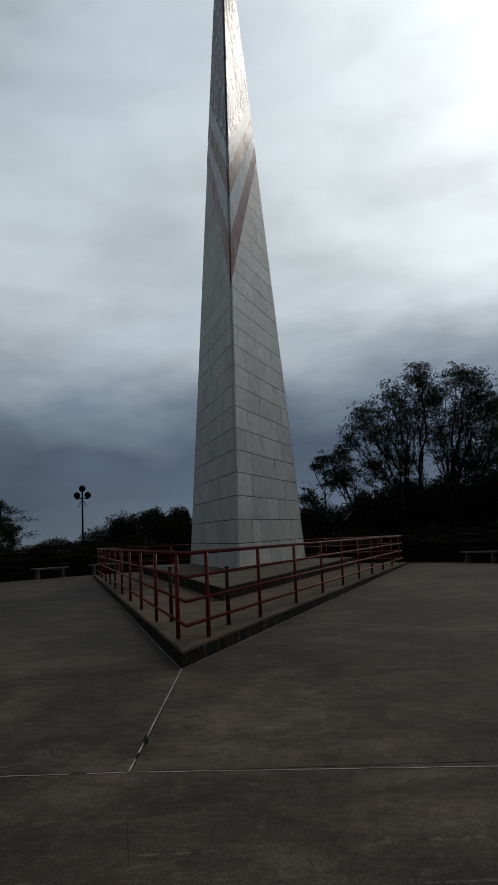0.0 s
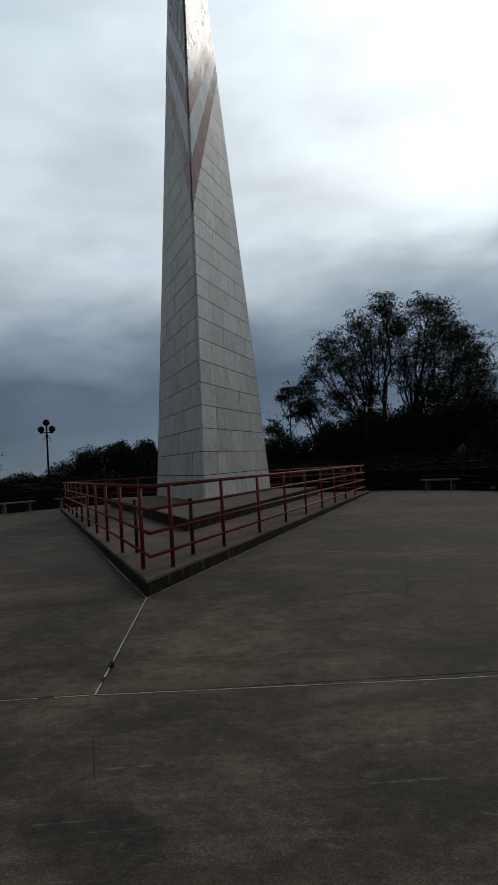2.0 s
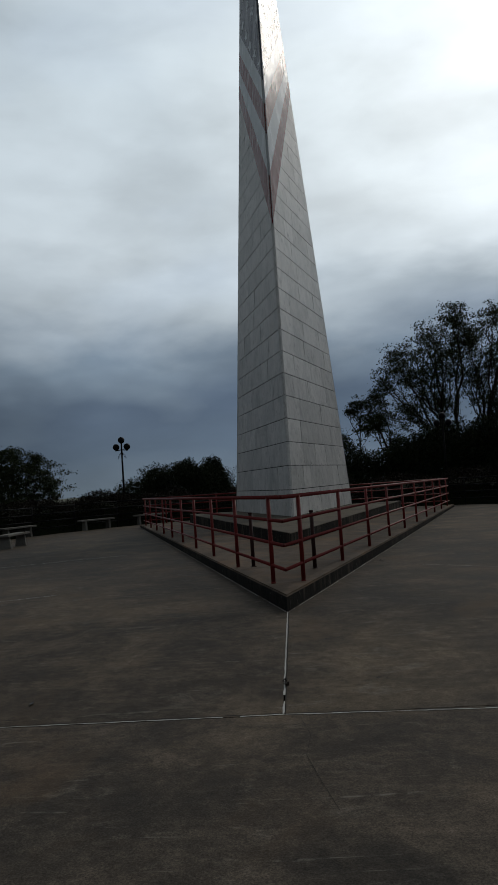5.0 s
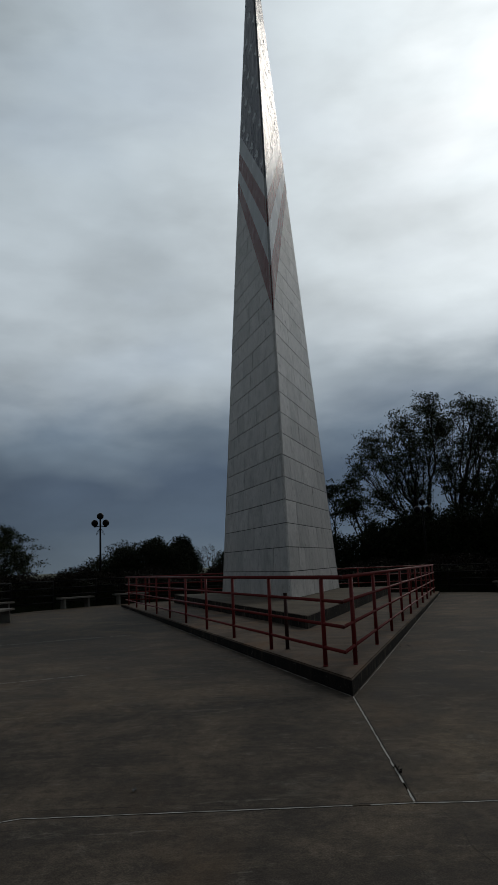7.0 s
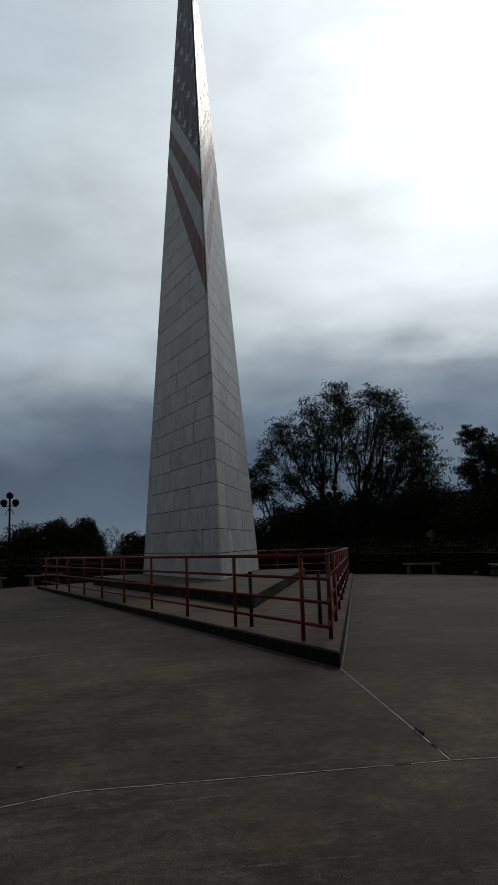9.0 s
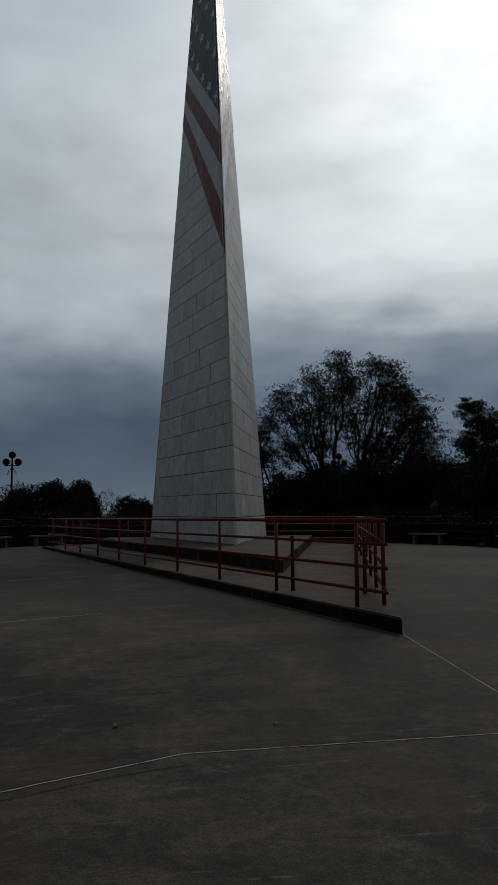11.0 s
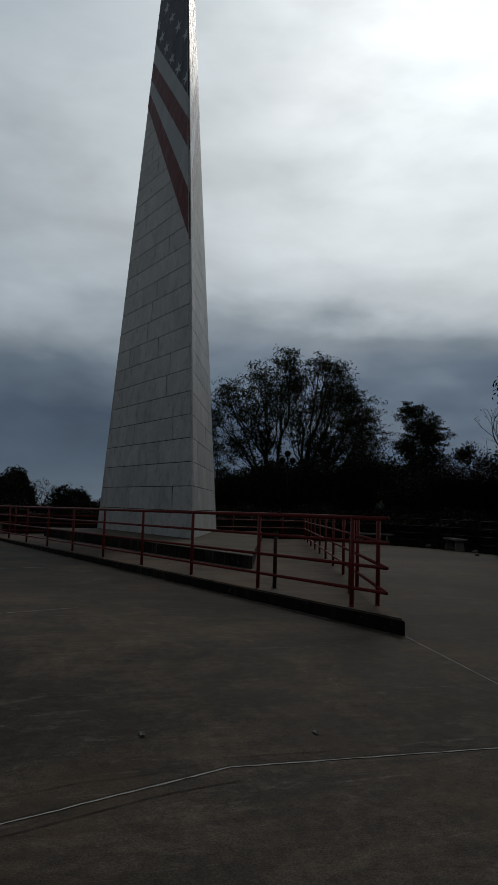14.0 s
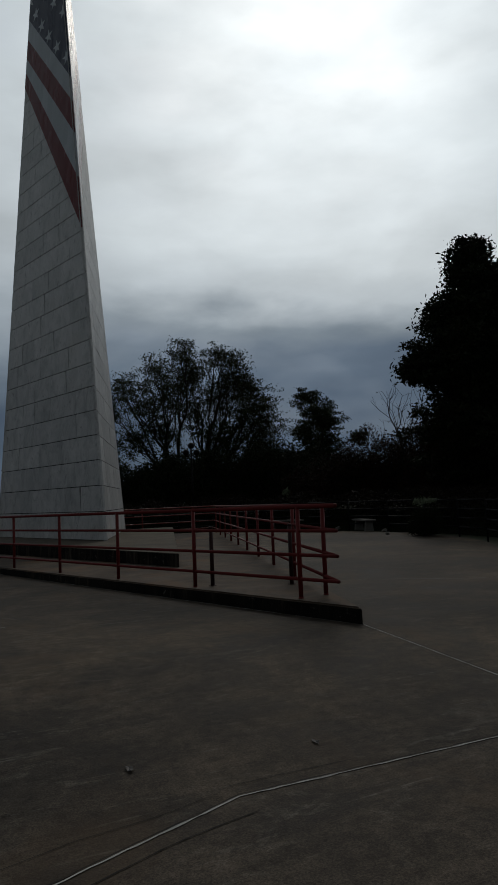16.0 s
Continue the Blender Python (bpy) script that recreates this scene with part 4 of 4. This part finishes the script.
def build_benches():
    bench = None
    for x, y, turn in ((-8.05, 20.25, 43.0), (-10.2, 17.45, 63.0), (-6.2, 22.05, 30.0), (-8.4, 12.75, 88.0), (8.75, 18.95, -43.0), (10.22, 15.5, 77.0)):
        m = pose(x, y, 0, 0, 0, turn)
        if bench is not None:
            copy_thing(bench, m)
            continue
        bench = thing("bench", m, "backless pale concrete bench on two thick legs at the plaza edge", "bench", "benches round the plaza")
        bm = bmesh.new()
        add_box(bm, -0.74, 0.74, -0.20, 0.20, 0.36, 0.42, 0.012)
        part("seat", bm, M_BENCH, bench)
        for side in (-1, 1):
            bm = bmesh.new()
            outline = [(-0.17, 0.0), (0.17, 0.0), (0.13, 0.36), (-0.13, 0.36)]
            x0 = side * 0.52
            for xx in (x0 - 0.04, x0 + 0.04):
                for q in outline:
                    bm.verts.new((xx, q[0], q[1]))
            bm.verts.ensure_lookup_table()
            v = bm.verts
            bm.faces.new((v[3], v[2], v[1], v[0]))
            bm.faces.new((v[4], v[5], v[6], v[7]))
            for i in range(4):
                bm.faces.new((v[i], v[(i + 1) % 4], v[4 + (i + 1) % 4], v[4 + i]))
            bmesh.ops.recalc_face_normals(bm, faces=bm.faces[:])
            part("leg", bm, M_BENCH, bench)


def build_lamps():
    lamp = None
    for x, y, turn in ((-8.34, 26.2, 0.0), (7.2, 25.6, 0.0)):
        m = pose(x, y, -0.1, 0, 0, turn)
        if lamp is not None:
            copy_thing(lamp, m)
            continue
        lamp = thing("street_lamp", m, "dark lamp post with a cluster of round smoked globes", "street lamp", "lamp posts behind the hedge")
        bm = bmesh.new()
        add_tube(bm, (0, 0, 0), (0, 0, 0.5), 0.09, 0.075, sides=12)
        add_tube(bm, (0, 0, 0.5), (0, 0, 3.95), 0.055, 0.04, sides=12)
        part("pole", bm, M_DARK_METAL, lamp)
        for gx, gz in ((0.0, 4.09), (-0.27, 3.76), (0.27, 3.76)):
            bm = bmesh.new()
            add_ball(bm, (gx, 0, gz), 0.165, 18, 12)
            globe = part("globe", bm, M_GLOBE, lamp)
            if gx:
                bm = bmesh.new()
                add_tube(bm, (0, 0, 3.62), (gx, 0, 3.58), 0.022, sides=8)
                add_tube(bm, (gx, 0, 3.56), (gx, 0, 3.63), 0.05, 0.07, sides=10)
                part("arm", bm, M_DARK_METAL, lamp)
        for side in (-1, 1):
            bm = bmesh.new()
            pts = [Vector((side * (0.02 + 0.255 * math.sin(math.pi * k / 8) ** 0.8 * (0.4 + 0.6 * k / 8)), 0, 3.5 - 0.32 * math.sin(math.pi * k / 8))) for k in range(9)]
            for a, c in zip(pts, pts[1:]):
                add_tube(bm, a, c, 0.009, sides=5, caps=False)
            part("hanging_wire", bm, M_DARK_METAL, lamp)


def build_litter():
    """Dead leaves, a twig in the joint and stones at the edge."""
    rng = random.Random(9)
    spots = [(-1.947, -2.43, 0.045), (-3.08, -2.296, 0.055)] + [(rng.uniform(-6, 5), rng.uniform(-2.6, 6), rng.uniform(0.012, 0.03)) for _ in range(26)] + [(1.31 + rng.uniform(0.0, 0.25), 4.1 + rng.uniform(-0.35, 0.35), rng.uniform(0.03, 0.06)) for _ in range(9)]
    for x, y, s in spots:
        if abs(x) < y * SLOPE + 0.03 and y > -0.2:
            continue
        bm = bmesh.new()
        turn = Matrix.Translation((x, y, lie(x, y) + 0.004)) @ Matrix.Rotation(rng.uniform(0, 6.3), 4, "Z")
        vs = [bm.verts.new(turn @ Vector(q)) for q in ((-s, 0, 0), (-s * 0.3, -s * 0.4, s * 0.25), (s * 0.5, -s * 0.3, 0.002), (s, 0, s * 0.2), (s * 0.4, s * 0.35, 0.004), (-s * 0.4, s * 0.36, s * 0.15))]
        mid = bm.verts.new(turn @ Vector((0, 0, s * 0.08)))
        for i in range(6):
            bm.faces.new((vs[i], vs[(i + 1) % 6], mid))
        me = bpy.data.meshes.new("dead_leaf")
        bm.to_mesh(me)
        bm.free()
        me.materials.append(M_DEAD)
        tagged(new("dead_leaf", me), "curled dry brown leaf lying on the paving", "leaf", "dead leaves on the paving")
    bm = bmesh.new()
    for _ in range(9):
        a = Vector((rng.uniform(-0.015, 0.03), -2.27 + rng.uniform(-0.06, 0.06), 0))
        c = a + Vector((rng.uniform(-0.03, 0.03), rng.uniform(-0.05, 0.05), 0.02))
        add_tube(bm, a + Vector((0, 0, lie(a.x, a.y) + 0.008)), c + Vector((0, 0, lie(c.x, c.y) + 0.014)), 0.006, 0.003, sides=5)
    me = bpy.data.meshes.new("twig_clump")
    bm.to_mesh(me)
    bm.free()
    me.materials.append(M_DEAD)
    tagged(new("twig_clump", me), "small clump of dark dry weeds in the joint", "weeds")
    for x, y, s in ((10.0, 13.9, 0.10), (10.2, 17.3, 0.10), (9.2, 12.6, 0.07)):
        bm = bmesh.new()
        bmesh.ops.create_icosphere(bm, subdivisions=3, radius=s)
        for v in bm.verts:
            v.co *= 1 + 0.35 * noise.noise(v.co * 9 + Vector((x, y, 0)))
            v.co.z = max(v.co.z * 0.8, -s * 0.4)
        for f in bm.faces:
            f.smooth = True
        me = bpy.data.meshes.new("stone")
        bm.to_mesh(me)
        bm.free()
        me.materials.append(M_BENCH)
        ob = tagged(new("stone", me), "small pale rounded stone at the plaza edge", "stone", "stones at the plaza edge")
        ob.location = (x, y, s * 0.38)


build_ground()
build_lamps()
build_benches()
build_fence()
build_stub_posts()
build_hedge()
build_woods()
build_litter()
build_pavement()
build_plinth()
build_rails()
build_tower()
